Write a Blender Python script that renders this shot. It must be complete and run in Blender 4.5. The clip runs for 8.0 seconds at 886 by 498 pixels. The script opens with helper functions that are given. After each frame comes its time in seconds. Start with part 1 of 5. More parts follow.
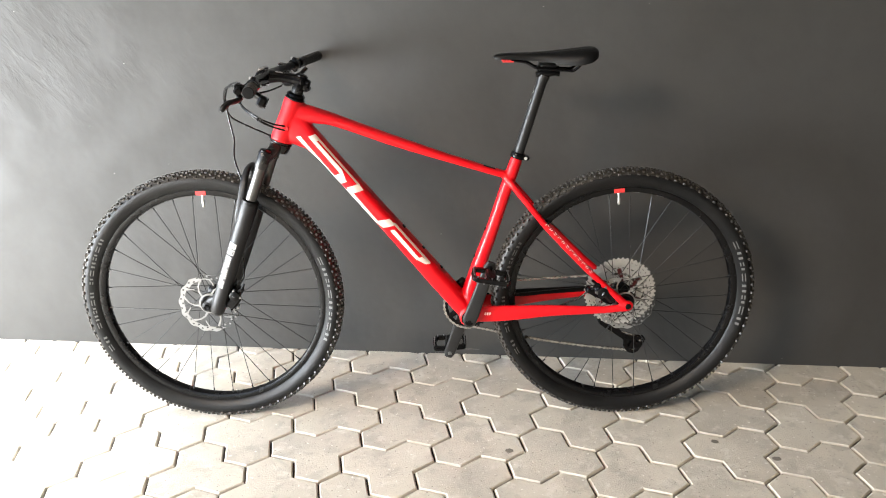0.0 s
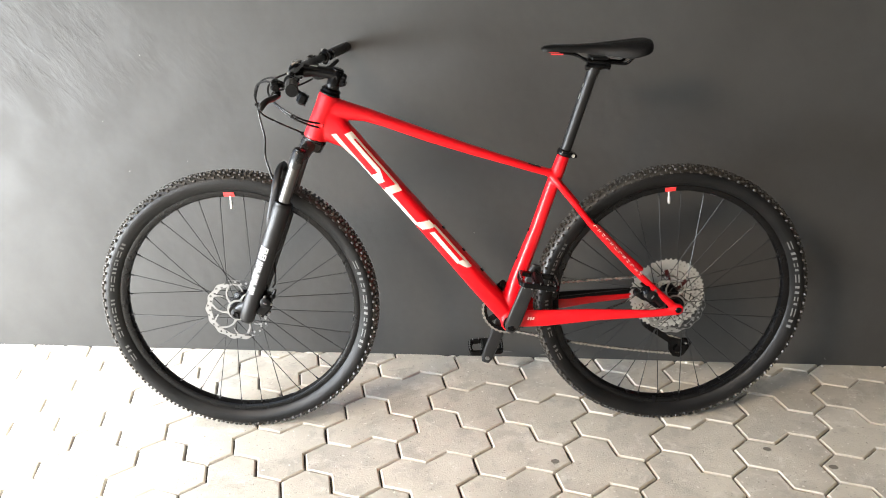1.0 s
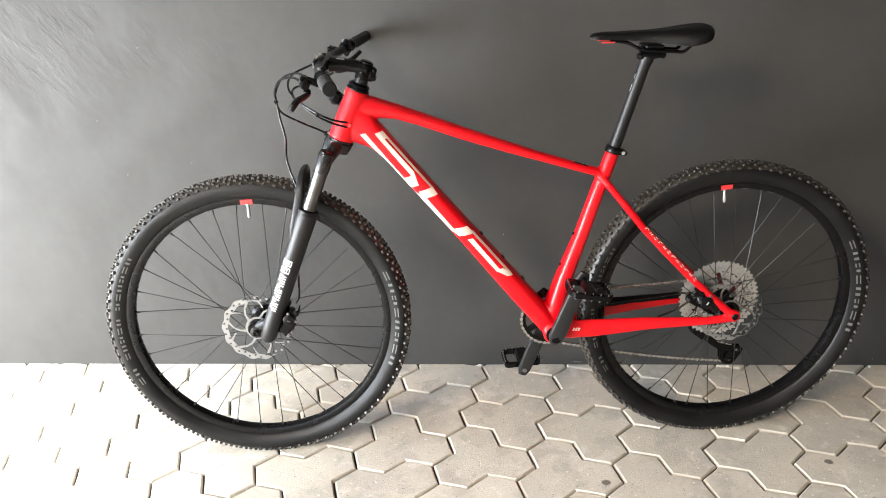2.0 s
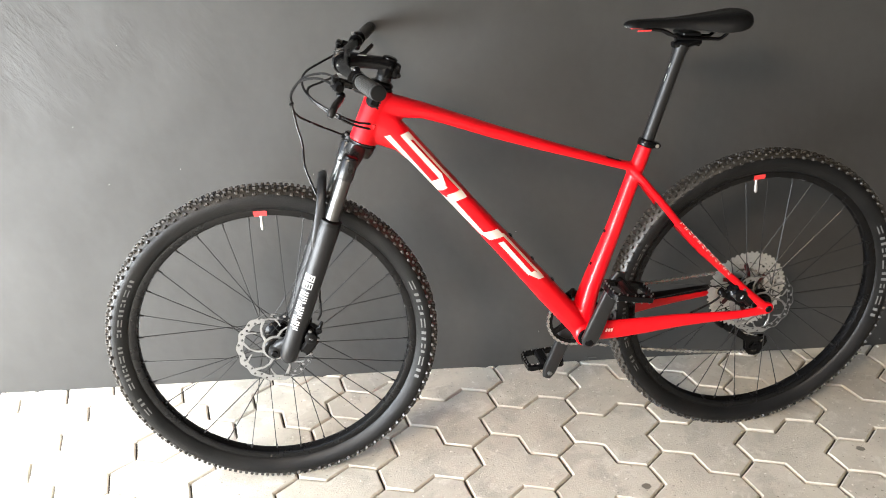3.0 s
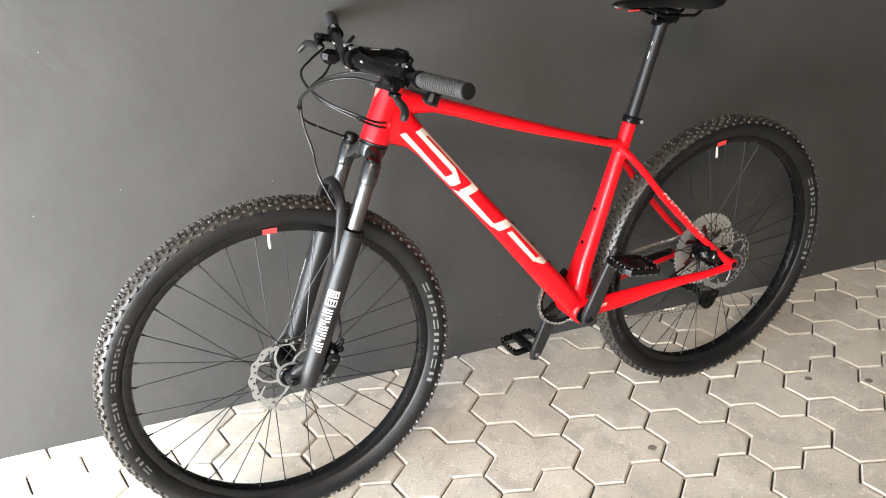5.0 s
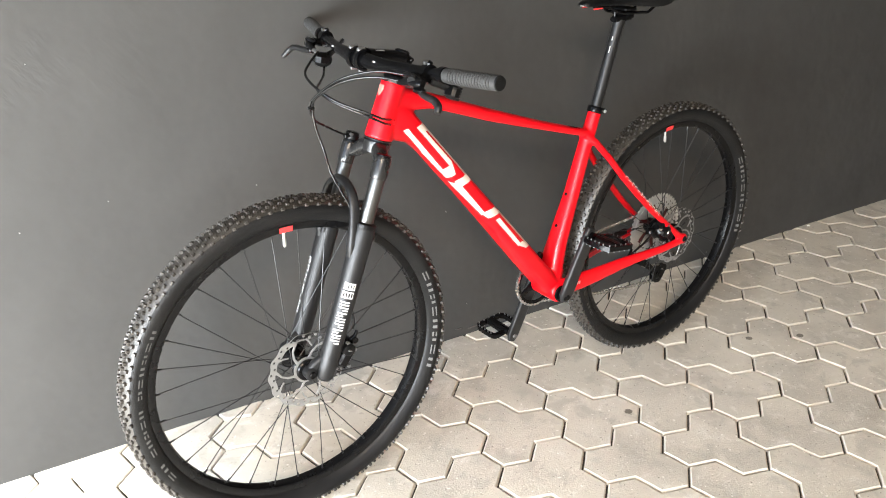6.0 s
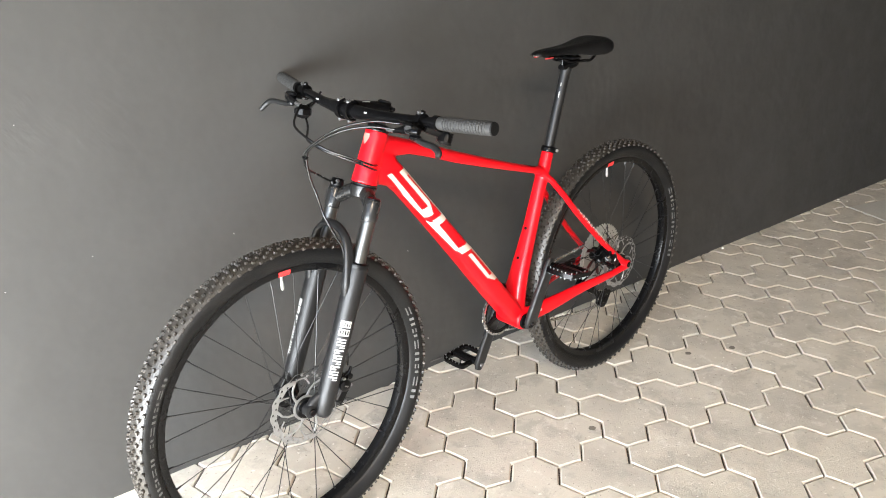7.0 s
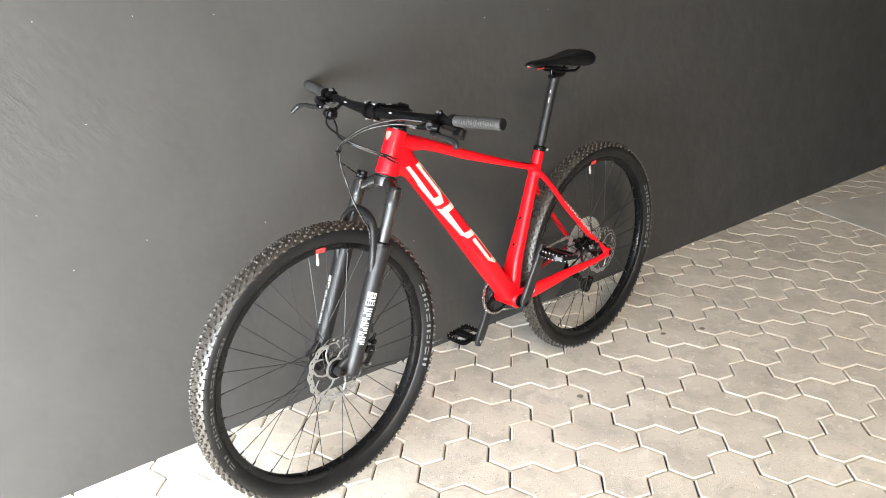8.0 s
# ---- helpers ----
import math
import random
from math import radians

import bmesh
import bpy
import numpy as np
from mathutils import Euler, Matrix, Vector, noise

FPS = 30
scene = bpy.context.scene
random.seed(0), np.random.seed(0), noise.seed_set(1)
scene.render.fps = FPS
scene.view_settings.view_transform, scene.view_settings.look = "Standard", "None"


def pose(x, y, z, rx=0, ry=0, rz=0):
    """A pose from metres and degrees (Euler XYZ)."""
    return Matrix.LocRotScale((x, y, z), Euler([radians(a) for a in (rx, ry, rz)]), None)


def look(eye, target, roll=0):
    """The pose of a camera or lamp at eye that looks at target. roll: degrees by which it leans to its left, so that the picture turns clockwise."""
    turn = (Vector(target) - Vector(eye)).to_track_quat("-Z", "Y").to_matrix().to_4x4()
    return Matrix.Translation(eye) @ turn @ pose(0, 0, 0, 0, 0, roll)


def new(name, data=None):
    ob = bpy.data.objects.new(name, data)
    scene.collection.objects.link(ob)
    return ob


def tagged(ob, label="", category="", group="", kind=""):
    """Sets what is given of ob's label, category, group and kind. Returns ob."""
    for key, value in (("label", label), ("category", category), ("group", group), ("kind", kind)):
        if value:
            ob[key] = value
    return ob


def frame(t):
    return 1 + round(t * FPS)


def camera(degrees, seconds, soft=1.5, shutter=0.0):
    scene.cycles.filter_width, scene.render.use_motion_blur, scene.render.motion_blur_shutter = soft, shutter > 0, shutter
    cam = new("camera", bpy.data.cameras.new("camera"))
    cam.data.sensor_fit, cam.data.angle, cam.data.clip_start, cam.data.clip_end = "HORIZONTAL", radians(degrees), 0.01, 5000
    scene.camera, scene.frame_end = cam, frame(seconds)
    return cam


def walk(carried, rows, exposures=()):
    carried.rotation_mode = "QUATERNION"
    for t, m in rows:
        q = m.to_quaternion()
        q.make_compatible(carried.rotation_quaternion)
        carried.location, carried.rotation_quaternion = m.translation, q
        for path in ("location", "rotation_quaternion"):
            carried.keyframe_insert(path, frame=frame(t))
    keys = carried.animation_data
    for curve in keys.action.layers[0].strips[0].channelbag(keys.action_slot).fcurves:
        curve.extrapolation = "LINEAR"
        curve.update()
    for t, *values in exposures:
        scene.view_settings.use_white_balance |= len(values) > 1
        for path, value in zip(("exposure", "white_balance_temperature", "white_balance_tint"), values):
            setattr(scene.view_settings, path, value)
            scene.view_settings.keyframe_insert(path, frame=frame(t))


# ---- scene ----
cam = camera(57.3, 8.0, soft=1.0)
PATH = [
    (0, (0.1773, -2.4140, 1.2685), (0.0031, -0.5462, 0.5749), -0.63),
    (0.5, (0.0987, -2.3553, 1.2750), (-0.0564, -0.4934, 0.5614), -0.52),
    (1, (0.0217, -2.3089, 1.2779), (-0.1147, -0.4524, 0.5465), -0.61),
    (1.5, (-0.0500, -2.2269, 1.2650), (-0.1637, -0.3740, 0.5208), -0.67),
    (3, (-0.3633, -2.0053, 1.2867), (-0.2620, -0.1848, 0.4648), -1.44),
    (3.5, (-0.4758, -1.9713, 1.2845), (-0.2538, -0.1635, 0.4585), -1.03),
    (4, (-0.6148, -1.8885, 1.2732), (-0.2951, -0.1027, 0.4314), -1.31),
    (4.5, (-0.7152, -1.8371, 1.2929), (-0.2429, -0.0972, 0.4272), -1.06),
    (6, (-1.1168, -1.7995, 1.3115), (-0.2055, -0.2440, 0.4455), -0.46),
    (6.5, (-1.2170, -1.7679, 1.3174), (-0.1885, -0.2618, 0.4966), -0.40),
    (7, (-1.3323, -1.7854, 1.3468), (-0.1879, -0.3383, 0.5747), -0.32),
    (7.5, (-1.5106, -1.8832, 1.3615), (-0.3110, -0.4657, 0.6186), -0.16),
    (8, (-1.5874, -1.9548, 1.3761), (-0.3830, -0.5374, 0.6411), 0.01),
]
walk(cam, [(t, look(eye, target, roll)) for t, eye, target, roll in PATH],
     exposures=[(0.0, 3.30), (3.0, 3.28), (5.0, 3.28), (6.5, 3.32), (8.0, 3.42)])

# ---------------------------------------------------------------- world and light
world = bpy.data.worlds.new("world")
scene.world = world
world.use_nodes = True
wn = world.node_tree.nodes
sky = wn.new("ShaderNodeTexSky")
sky.sky_type = "NISHITA"
sky.sun_disc = False
sky.sun_elevation = radians(59)
sky.sun_rotation = radians(270)
world.node_tree.links.new(sky.outputs["Color"], wn["Background"].inputs["Color"])
wn["Background"].inputs["Strength"].default_value = 0.05

sun_data = bpy.data.lights.new("sun", "SUN")
sun_data.energy, sun_data.angle, sun_data.color = 3.7, radians(20), (1.0, 0.985, 0.96)
sun = new("sun", sun_data)
sun.matrix_world = look((-5.0, -0.5, 8.5), (0, 0, 0))

# unseen area lamp added at the carport's open front, in place of sky light
opening_data = bpy.data.lights.new("opening_lamp", "AREA")
opening_data.shape, opening_data.size, opening_data.size_y = "RECTANGLE", 1.3, 0.8
opening_data.energy, opening_data.color = 35.0, (1.0, 0.79, 0.56)
opening = new("opening_lamp", opening_data)
opening.matrix_world = look((-2.8, -4.3, 3.25), (-0.1, -0.3, 0.3))

# unseen area lamp added low in the carport's open side, for sky and ground bounce
side_data = bpy.data.lights.new("side_fill_lamp", "AREA")
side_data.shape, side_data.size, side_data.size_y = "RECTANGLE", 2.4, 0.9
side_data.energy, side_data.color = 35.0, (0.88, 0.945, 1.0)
side_light = new("side_fill_lamp", side_data)
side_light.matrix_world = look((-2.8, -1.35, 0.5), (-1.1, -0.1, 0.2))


# ---------------------------------------------------------------- materials
def material(name, colour, rough=0.5, metal=0.0, grain=0.0, grain_scale=80.0, stain=0.0, stain_scale=6.0,
             bump=0.0, bump_scale=120.0, coat=0.0, per_piece=0.0, stain_colour=None, relief=0.002, spec=0.5, fine=6.0):
    """A principled material with variation at two scales and a fine relief."""
    m = bpy.data.materials.new(name)
    m.use_nodes = True
    n, k = m.node_tree.nodes, m.node_tree.links
    b = n["Principled BSDF"]
    b.inputs["Roughness"].default_value, b.inputs["Metallic"].default_value = rough, metal
    b.inputs["Coat Weight"].default_value = coat
    b.inputs["Specular IOR Level"].default_value = spec
    b.inputs["Coat Roughness"].default_value = 0.20
    where = n.new("ShaderNodeTexCoord").outputs["Object"]
    if per_piece:  # each piece takes its own stretch of the pattern
        shift = n.new("ShaderNodeVectorMath")
        k.new(where, shift.inputs[0])
        k.new(n.new("ShaderNodeObjectInfo").outputs["Location"], shift.inputs[1])
        where = shift.outputs[0]
    col = n.new("ShaderNodeRGB")
    col.outputs[0].default_value = (*colour, 1)
    out = col.outputs[0]

    def mixed(fac, first, second, mode="MIX"):
        x = n.new("ShaderNodeMix")
        x.data_type, x.blend_type = "RGBA", mode
        for socket, value in ((x.inputs[0], fac), (x.inputs[6], first), (x.inputs[7], second)):
            if hasattr(value, "is_linked"):
                k.new(value, socket)
            else:
                socket.default_value = value
        return x.outputs[2]

    def noise_of(scale, detail=4.0, rough_=0.6):
        t = n.new("ShaderNodeTexNoise")
        t.inputs["Scale"].default_value, t.inputs["Detail"].default_value, t.inputs["Roughness"].default_value = scale, detail, rough_
        k.new(where, t.inputs["Vector"])
        return t.outputs["Fac"]

    def ramp(fac, lo, hi):
        r = n.new("ShaderNodeMapRange")
        r.inputs["From Min"].default_value, r.inputs["From Max"].default_value = lo, hi
        k.new(fac, r.inputs["Value"])
        return r.outputs["Result"]

    def scaled(fac, by):
        x = n.new("ShaderNodeMath")
        x.operation = "MULTIPLY"
        k.new(fac, x.inputs[0])
        x.inputs[1].default_value = by
        return x.outputs[0]

    if stain:
        sc = stain_colour or tuple(c * 0.55 for c in colour)
        out = mixed(scaled(ramp(noise_of(stain_scale), 0.42, 0.68), stain), out, (*sc, 1))
    if grain:
        out = mixed(scaled(ramp(noise_of(grain_scale, 6.0), 0.35, 0.7), grain), out, (*(min(1, c * 1.5) for c in colour), 1))
    if per_piece:
        info = n.new("ShaderNodeObjectInfo")
        out = mixed(scaled(info.outputs["Random"], per_piece), out, (*(c * 0.6 for c in colour), 1))
    k.new(out, b.inputs["Base Color"])
    if bump:
        bm_ = n.new("ShaderNodeBump")
        bm_.inputs["Strength"].default_value, bm_.inputs["Distance"].default_value = bump, relief
        k.new(noise_of(bump_scale, fine), bm_.inputs["Height"])
        k.new(bm_.outputs["Normal"], b.inputs["Normal"])
        rr = n.new("ShaderNodeMapRange")
        rr.inputs["To Min"].default_value, rr.inputs["To Max"].default_value = max(0.02, rough - 0.08), min(1, rough + 0.08)
        k.new(noise_of(stain_scale * 2), rr.inputs["Value"])
        k.new(rr.outputs["Result"], b.inputs["Roughness"])
    return m


def plaster_material():
    """Dark grey painted plaster: cloudy paint, a sanded relief, soft trowel waves and a rough patch of trowel ridges."""
    m = bpy.data.materials.new("painted_plaster")
    m.use_nodes = True
    n, k = m.node_tree.nodes, m.node_tree.links
    b = n["Principled BSDF"]
    b.inputs["Specular IOR Level"].default_value = 0.3
    where = n.new("ShaderNodeTexCoord").outputs["Object"]

    def noise_of(scale, detail, low, high, warp=0.0, vector=where):
        t = n.new("ShaderNodeTexNoise")
        t.inputs["Scale"].default_value, t.inputs["Detail"].default_value, t.inputs["Roughness"].default_value = scale, detail, 0.6
        t.inputs["Distortion"].default_value = warp
        k.new(vector, t.inputs["Vector"])
        r = n.new("ShaderNodeMapRange")
        r.interpolation_type = "SMOOTHSTEP"
        r.inputs["From Min"].default_value, r.inputs["From Max"].default_value = low, high
        k.new(t.outputs["Fac"], r.inputs["Value"])
        return r.outputs["Result"]

    def times(a, value):
        x = n.new("ShaderNodeMath")
        x.operation = "MULTIPLY"
        k.new(a, x.inputs[0])
        if hasattr(value, "is_linked"):
            k.new(value, x.inputs[1])
        else:
            x.inputs[1].default_value = value
        return x.outputs[0]

    def over(base, fac, colour):
        x = n.new("ShaderNodeMix")
        x.data_type = "RGBA"
        k.new(fac, x.inputs[0])
        if hasattr(base, "is_linked"):
            k.new(base, x.inputs[6])
        else:
            x.inputs[6].default_value = (*base, 1)
        x.inputs[7].default_value = (*colour, 1)
        return x.outputs[2]

    def relief(height, strength, distance, before=None):
        x = n.new("ShaderNodeBump")
        x.inputs["Strength"].default_value, x.inputs["Distance"].default_value = strength, distance
        k.new(height, x.inputs["Height"])
        if before is not None:
            k.new(before, x.inputs["Normal"])
        return x.outputs["Normal"]

    # the rough patch lies in the part of the wall nearest the open side
    split = n.new("ShaderNodeSeparateXYZ")
    k.new(where, split.inputs[0])
    stretch = n.new("ShaderNodeMapRange")
    stretch.interpolation_type = "SMOOTHSTEP"
    stretch.inputs["From Min"].default_value, stretch.inputs["From Max"].default_value = -0.55, -1.25
    k.new(split.outputs["X"], stretch.inputs["Value"])
    high = n.new("ShaderNodeMapRange")
    high.interpolation_type = "SMOOTHSTEP"
    high.inputs["From Min"].default_value, high.inputs["From Max"].default_value = 0.62, 0.95
    k.new(split.outputs["Z"], high.inputs["Value"])
    turned_by = n.new("ShaderNodeMapping")
    turned_by.inputs["Rotation"].default_value = (0, radians(-52), 0)
    k.new(where, turned_by.inputs["Vector"])
    slant = n.new("ShaderNodeMapping")
    slant.inputs["Scale"].default_value = (0.8, 1.0, 2.4)
    k.new(turned_by.outputs["Vector"], slant.inputs["Vector"])
    patch = times(times(stretch.outputs["Result"], high.outputs["Result"]), noise_of(2.6, 3.0, 0.42, 0.60))
    ridges = noise_of(13.0, 7.0, 0.38, 0.72, 0.3, slant.outputs["Vector"])

    out = over((0.0400, 0.0386, 0.0362), times(noise_of(1.8, 4.0, 0.42, 0.68), 0.40), (0.0490, 0.0475, 0.0450))
    out = over(out, times(noise_of(5.5, 6.0, 0.48, 0.70, 0.8), 0.18), (0.0310, 0.0300, 0.0284))
    out = over(out, times(noise_of(26.0, 6.0, 0.50, 0.75, 0.5), 0.12), (0.0520, 0.0505, 0.0480))
    out = over(out, times(times(ridges, patch), 0.30), (0.0560, 0.0545, 0.0520))
    k.new(out, b.inputs["Base Color"])
    rough = n.new("ShaderNodeMapRange")
    rough.inputs["To Min"].default_value, rough.inputs["To Max"].default_value = 0.58, 0.74
    k.new(noise_of(7.0, 5.0, 0.3, 0.7), rough.inputs["Value"])
    k.new(rough.outputs["Result"], b.inputs["Roughness"])
    normal = relief(noise_of(5.0, 3.0, 0.0, 1.0), 0.5, 0.008)
    normal = relief(noise_of(70.0, 6.0, 0.2, 0.8), 0.12, 0.0008, normal)
    normal = relief(times(ridges, patch), 0.45, 0.0028, normal)
    k.new(normal, b.inputs["Normal"])
    return m


PLASTER = plaster_material()


def concrete_material():
    """Worn paver concrete: cloudy wash, scuffs with ragged edges, pale lime specks, dark pits and a sanded relief."""
    m = bpy.data.materials.new("paver_concrete")
    m.use_nodes = True
    n, k = m.node_tree.nodes, m.node_tree.links
    b = n["Principled BSDF"]
    b.inputs["Specular IOR Level"].default_value = 0.4
    shift = n.new("ShaderNodeVectorMath")
    k.new(n.new("ShaderNodeTexCoord").outputs["Object"], shift.inputs[0])
    info = n.new("ShaderNodeObjectInfo")
    k.new(info.outputs["Location"], shift.inputs[1])
    where = shift.outputs[0]

    def noise_of(scale, detail, rough, low, high, warp=0.0):
        t = n.new("ShaderNodeTexNoise")
        t.inputs["Scale"].default_value, t.inputs["Detail"].default_value, t.inputs["Roughness"].default_value = scale, detail, rough
        t.inputs["Distortion"].default_value = warp
        k.new(where, t.inputs["Vector"])
        r = n.new("ShaderNodeMapRange")
        r.interpolation_type = "SMOOTHSTEP"
        r.inputs["From Min"].default_value, r.inputs["From Max"].default_value = low, high
        k.new(t.outputs["Fac"], r.inputs["Value"])
        return r.outputs["Result"]

    def times(a, value):
        x = n.new("ShaderNodeMath")
        x.operation = "MULTIPLY"
        k.new(a, x.inputs[0])
        if hasattr(value, "is_linked"):
            k.new(value, x.inputs[1])
        else:
            x.inputs[1].default_value = value
        return x.outputs[0]

    def over(base, fac, colour):
        x = n.new("ShaderNodeMix")
        x.data_type = "RGBA"
        k.new(fac, x.inputs[0])
        if hasattr(base, "is_linked"):
            k.new(base, x.inputs[6])
        else:
            x.inputs[6].default_value = (*base, 1)
        x.inputs[7].default_value = (*colour, 1)
        return x.outputs[2]

    island = n.new("ShaderNodeNewGeometry").outputs["Random Per Island"]
    out = over((0.56, 0.525, 0.45), times(info.outputs["Random"], 0.38), (0.45, 0.42, 0.36))
    out = over(out, times(island, 0.12), (0.45, 0.42, 0.37))
    out = over(out, times(noise_of(3.0, 5.0, 0.6, 0.40, 0.66), 0.75), (0.38, 0.355, 0.31))
    out = over(out, times(noise_of(11.0, 9.0, 0.66, 0.50, 0.64, 0.6), 0.55), (0.32, 0.30, 0.262))
    out = over(out, times(noise_of(15.0, 9.0, 0.7, 0.54, 0.66, 0.4), 0.50), (0.68, 0.655, 0.60))
    out = over(out, times(noise_of(34.0, 7.0, 0.7, 0.60, 0.68, 0.3), 0.50), (0.27, 0.25, 0.22))
    out = over(out, times(noise_of(75.0, 3.0, 0.5, 0.665, 0.70), 0.70), (0.78, 0.76, 0.71))
    pits = noise_of(120.0, 2.0, 0.5, 0.665, 0.72)
    out = over(out, times(pits, 0.75), (0.17, 0.155, 0.135))
    out = over(out, times(noise_of(420.0, 3.0, 0.6, 0.38, 0.72), 0.22), (0.38, 0.36, 0.32))
    k.new(out, b.inputs["Base Color"])
    rough = n.new("ShaderNodeMapRange")
    rough.inputs["To Min"].default_value, rough.inputs["To Max"].default_value = 0.55, 0.82
    k.new(noise_of(9.0, 6.0, 0.6, 0.3, 0.7), rough.inputs["Value"])
    k.new(rough.outputs["Result"], b.inputs["Roughness"])
    grit = n.new("ShaderNodeBump")
    grit.inputs["Strength"].default_value, grit.inputs["Distance"].default_value = 0.35, 0.0018
    k.new(noise_of(190.0, 6.0, 0.65, 0.2, 0.8), grit.inputs["Height"])
    dents = n.new("ShaderNodeBump")
    dents.invert = True
    dents.inputs["Strength"].default_value, dents.inputs["Distance"].default_value = 0.5, 0.0015
    k.new(pits, dents.inputs["Height"])
    k.new(grit.outputs["Normal"], dents.inputs["Normal"])
    k.new(dents.outputs["Normal"], b.inputs["Normal"])
    return m


CONCRETE = concrete_material()
EDGE = material("worn_lit_paver_edge", (0.55, 0.515, 0.445), 0.75, grain=0.3, grain_scale=160, stain=0.7, stain_scale=14, stain_colour=(0.40, 0.37, 0.32), bump=0.5, bump_scale=220, per_piece=0.2)
SAND = material("joint_sand", (0.042, 0.037, 0.030), 0.95, grain=0.5, grain_scale=300, stain=0.5, stain_scale=14, bump=0.8, bump_scale=400)
SLAB = material("slab_concrete", (0.43, 0.425, 0.39), 0.7, grain=0.3, grain_scale=120, stain=0.4, stain_scale=4, bump=0.4, bump_scale=160)
CEILING = material("unseen_ceiling_paint", (0.20, 0.18, 0.155), 0.9, grain=0.1, stain=0.2, bump=0.3)
RENDER = material("unseen_wall_render", (0.22, 0.20, 0.17), 0.9, grain=0.1, stain=0.2, bump=0.3)
RED = material("red_paint", (0.56, 0.0012, 0.006), 0.42, stain=0.10, stain_scale=5, coat=0.38, spec=0.18, bump=0.04, bump_scale=500)
DECAL = material("pale_decal", (0.54, 0.455, 0.39), 0.40, grain=0.1, grain_scale=60)
BADGE = material("badge_with_highlight", (0.66, 0.20, 0.16), 0.4, grain=0.1, coat=0.3)
WHITE = material("white_print", (0.40, 0.40, 0.39), 0.5, grain=0.1)
PRINT = material("grey_tyre_print", (0.10, 0.10, 0.098), 0.6, grain=0.3, grain_scale=200)
RUBBER = material("tyre_rubber", (0.0045, 0.0045, 0.0047), 0.42, spec=0.24, grain=0.3, grain_scale=90, stain=0.5, stain_scale=12, bump=0.4,
                  bump_scale=300, stain_colour=(0.014, 0.013, 0.012))
BASE = material("tread_base_rubber", (0.023, 0.0202, 0.0168), 0.42, spec=0.6, grain=0.4, grain_scale=120, stain=0.5, stain_scale=16, bump=0.4, bump_scale=300, stain_colour=(0.045, 0.040, 0.034))
LEVER = material("grey_lever", (0.014, 0.014, 0.0142), 0.36, metal=0.2, spec=0.4, stain=0.2, stain_scale=20, bump=0.1)
KNOB = material("tread_rubber", (0.0135, 0.0117, 0.0098), 0.42, spec=0.6, grain=0.4, grain_scale=120, stain=0.45, stain_scale=16, bump=0.5,
                bump_scale=300, stain_colour=(0.060, 0.049, 0.038))
RIM = material("black_rim", (0.003, 0.003, 0.0033), 0.26, spec=0.25, grain=0.1, stain=0.2, stain_scale=15, bump=0.1)
SPOKE = material("black_spoke", (0.010, 0.010, 0.011), 0.35, metal=0.3)
BLACK = material("black_anodised", (0.0025, 0.0025, 0.0028), 0.22, spec=0.16, stain=0.3, stain_scale=20, bump=0.1, bump_scale=300)
SATIN = material("satin_black", (0.0045, 0.0045, 0.0048), 0.28, spec=0.3, grain=0.15, grain_scale=150, stain=0.2, stain_scale=10, bump=0.12, bump_scale=400)
FORK = material("fork_black", (0.0072, 0.0072, 0.0076), 0.40, spec=0.32, grain=0.15, grain_scale=150, stain=0.3, stain_scale=9, bump=0.12, bump_scale=400)
CROWN = material("fork_crown_black", (0.012, 0.0118, 0.0116), 0.28, metal=0.15, spec=0.5, grain=0.2, grain_scale=150, stain=0.3, stain_scale=9, bump=0.12, bump_scale=400)
HOSE = material("hose_black", (0.004, 0.004, 0.0043), 0.26, spec=0.42, grain=0.1, grain_scale=200, bump=0.05, bump_scale=300)
GRIPEND = material("grip_end_rubber", (0.004, 0.004, 0.004), 0.6, spec=0.12, grain=0.3, grain_scale=200, bump=0.2, bump_scale=300)
STANCHION = material("dark_chrome", (0.11, 0.109, 0.106), 0.30, metal=0.95, stain=0.2, stain_scale=10)
PLASTIC = material("black_plastic", (0.0028, 0.0028, 0.003), 0.30, spec=0.17, grain=0.2, grain_scale=200, bump=0.2, bump_scale=400)
STEEL = material("brushed_steel", (0.66, 0.655, 0.64), 0.42, metal=0.9, grain=0.2, grain_scale=120, stain=0.25, stain_scale=20, bump=0.1)
BOLT = material("dark_bolt_steel", (0.20, 0.20, 0.20), 0.30, metal=0.8, stain=0.2, stain_scale=30)
ROTOR = material("rotor_steel", (0.27, 0.267, 0.26), 0.42, metal=0.7, grain=0.2, grain_scale=200, stain=0.2, stain_scale=25, bump=0.1)
CHAIN = material("chain_steel", (0.44, 0.43, 0.415), 0.22, metal=0.85, stain=0.5, stain_scale=40)
CARRIER = material("carrier_red_reflection", (0.07, 0.010, 0.010), 0.3, metal=0.7)
GRIP = material("grip_rubber", (0.020, 0.020, 0.0196), 0.6, grain=0.3, grain_scale=200, stain=0.3, stain_scale=30, bump=0.3, bump_scale=500)
CRANK = material("matt_crank_black", (0.011, 0.011, 0.0112), 0.42, spec=0.4, grain=0.2, grain_scale=200, stain=0.3, stain_scale=14, bump=0.1, bump_scale=400)
POST = material("seatpost_black", (0.007, 0.007, 0.0072), 0.36, spec=0.38, grain=0.15, grain_scale=150, stain=0.2, stain_scale=12, bump=0.1, bump_scale=400)
LEATHER = material("saddle_cover", (0.0032, 0.0032, 0.0034), 0.36, spec=0.2, grain=0.2, grain_scale=200, bump=0.35, bump_scale=600)
STAYPRINT = material("pink_print", (0.80, 0.45, 0.40), 0.45, grain=0.1)
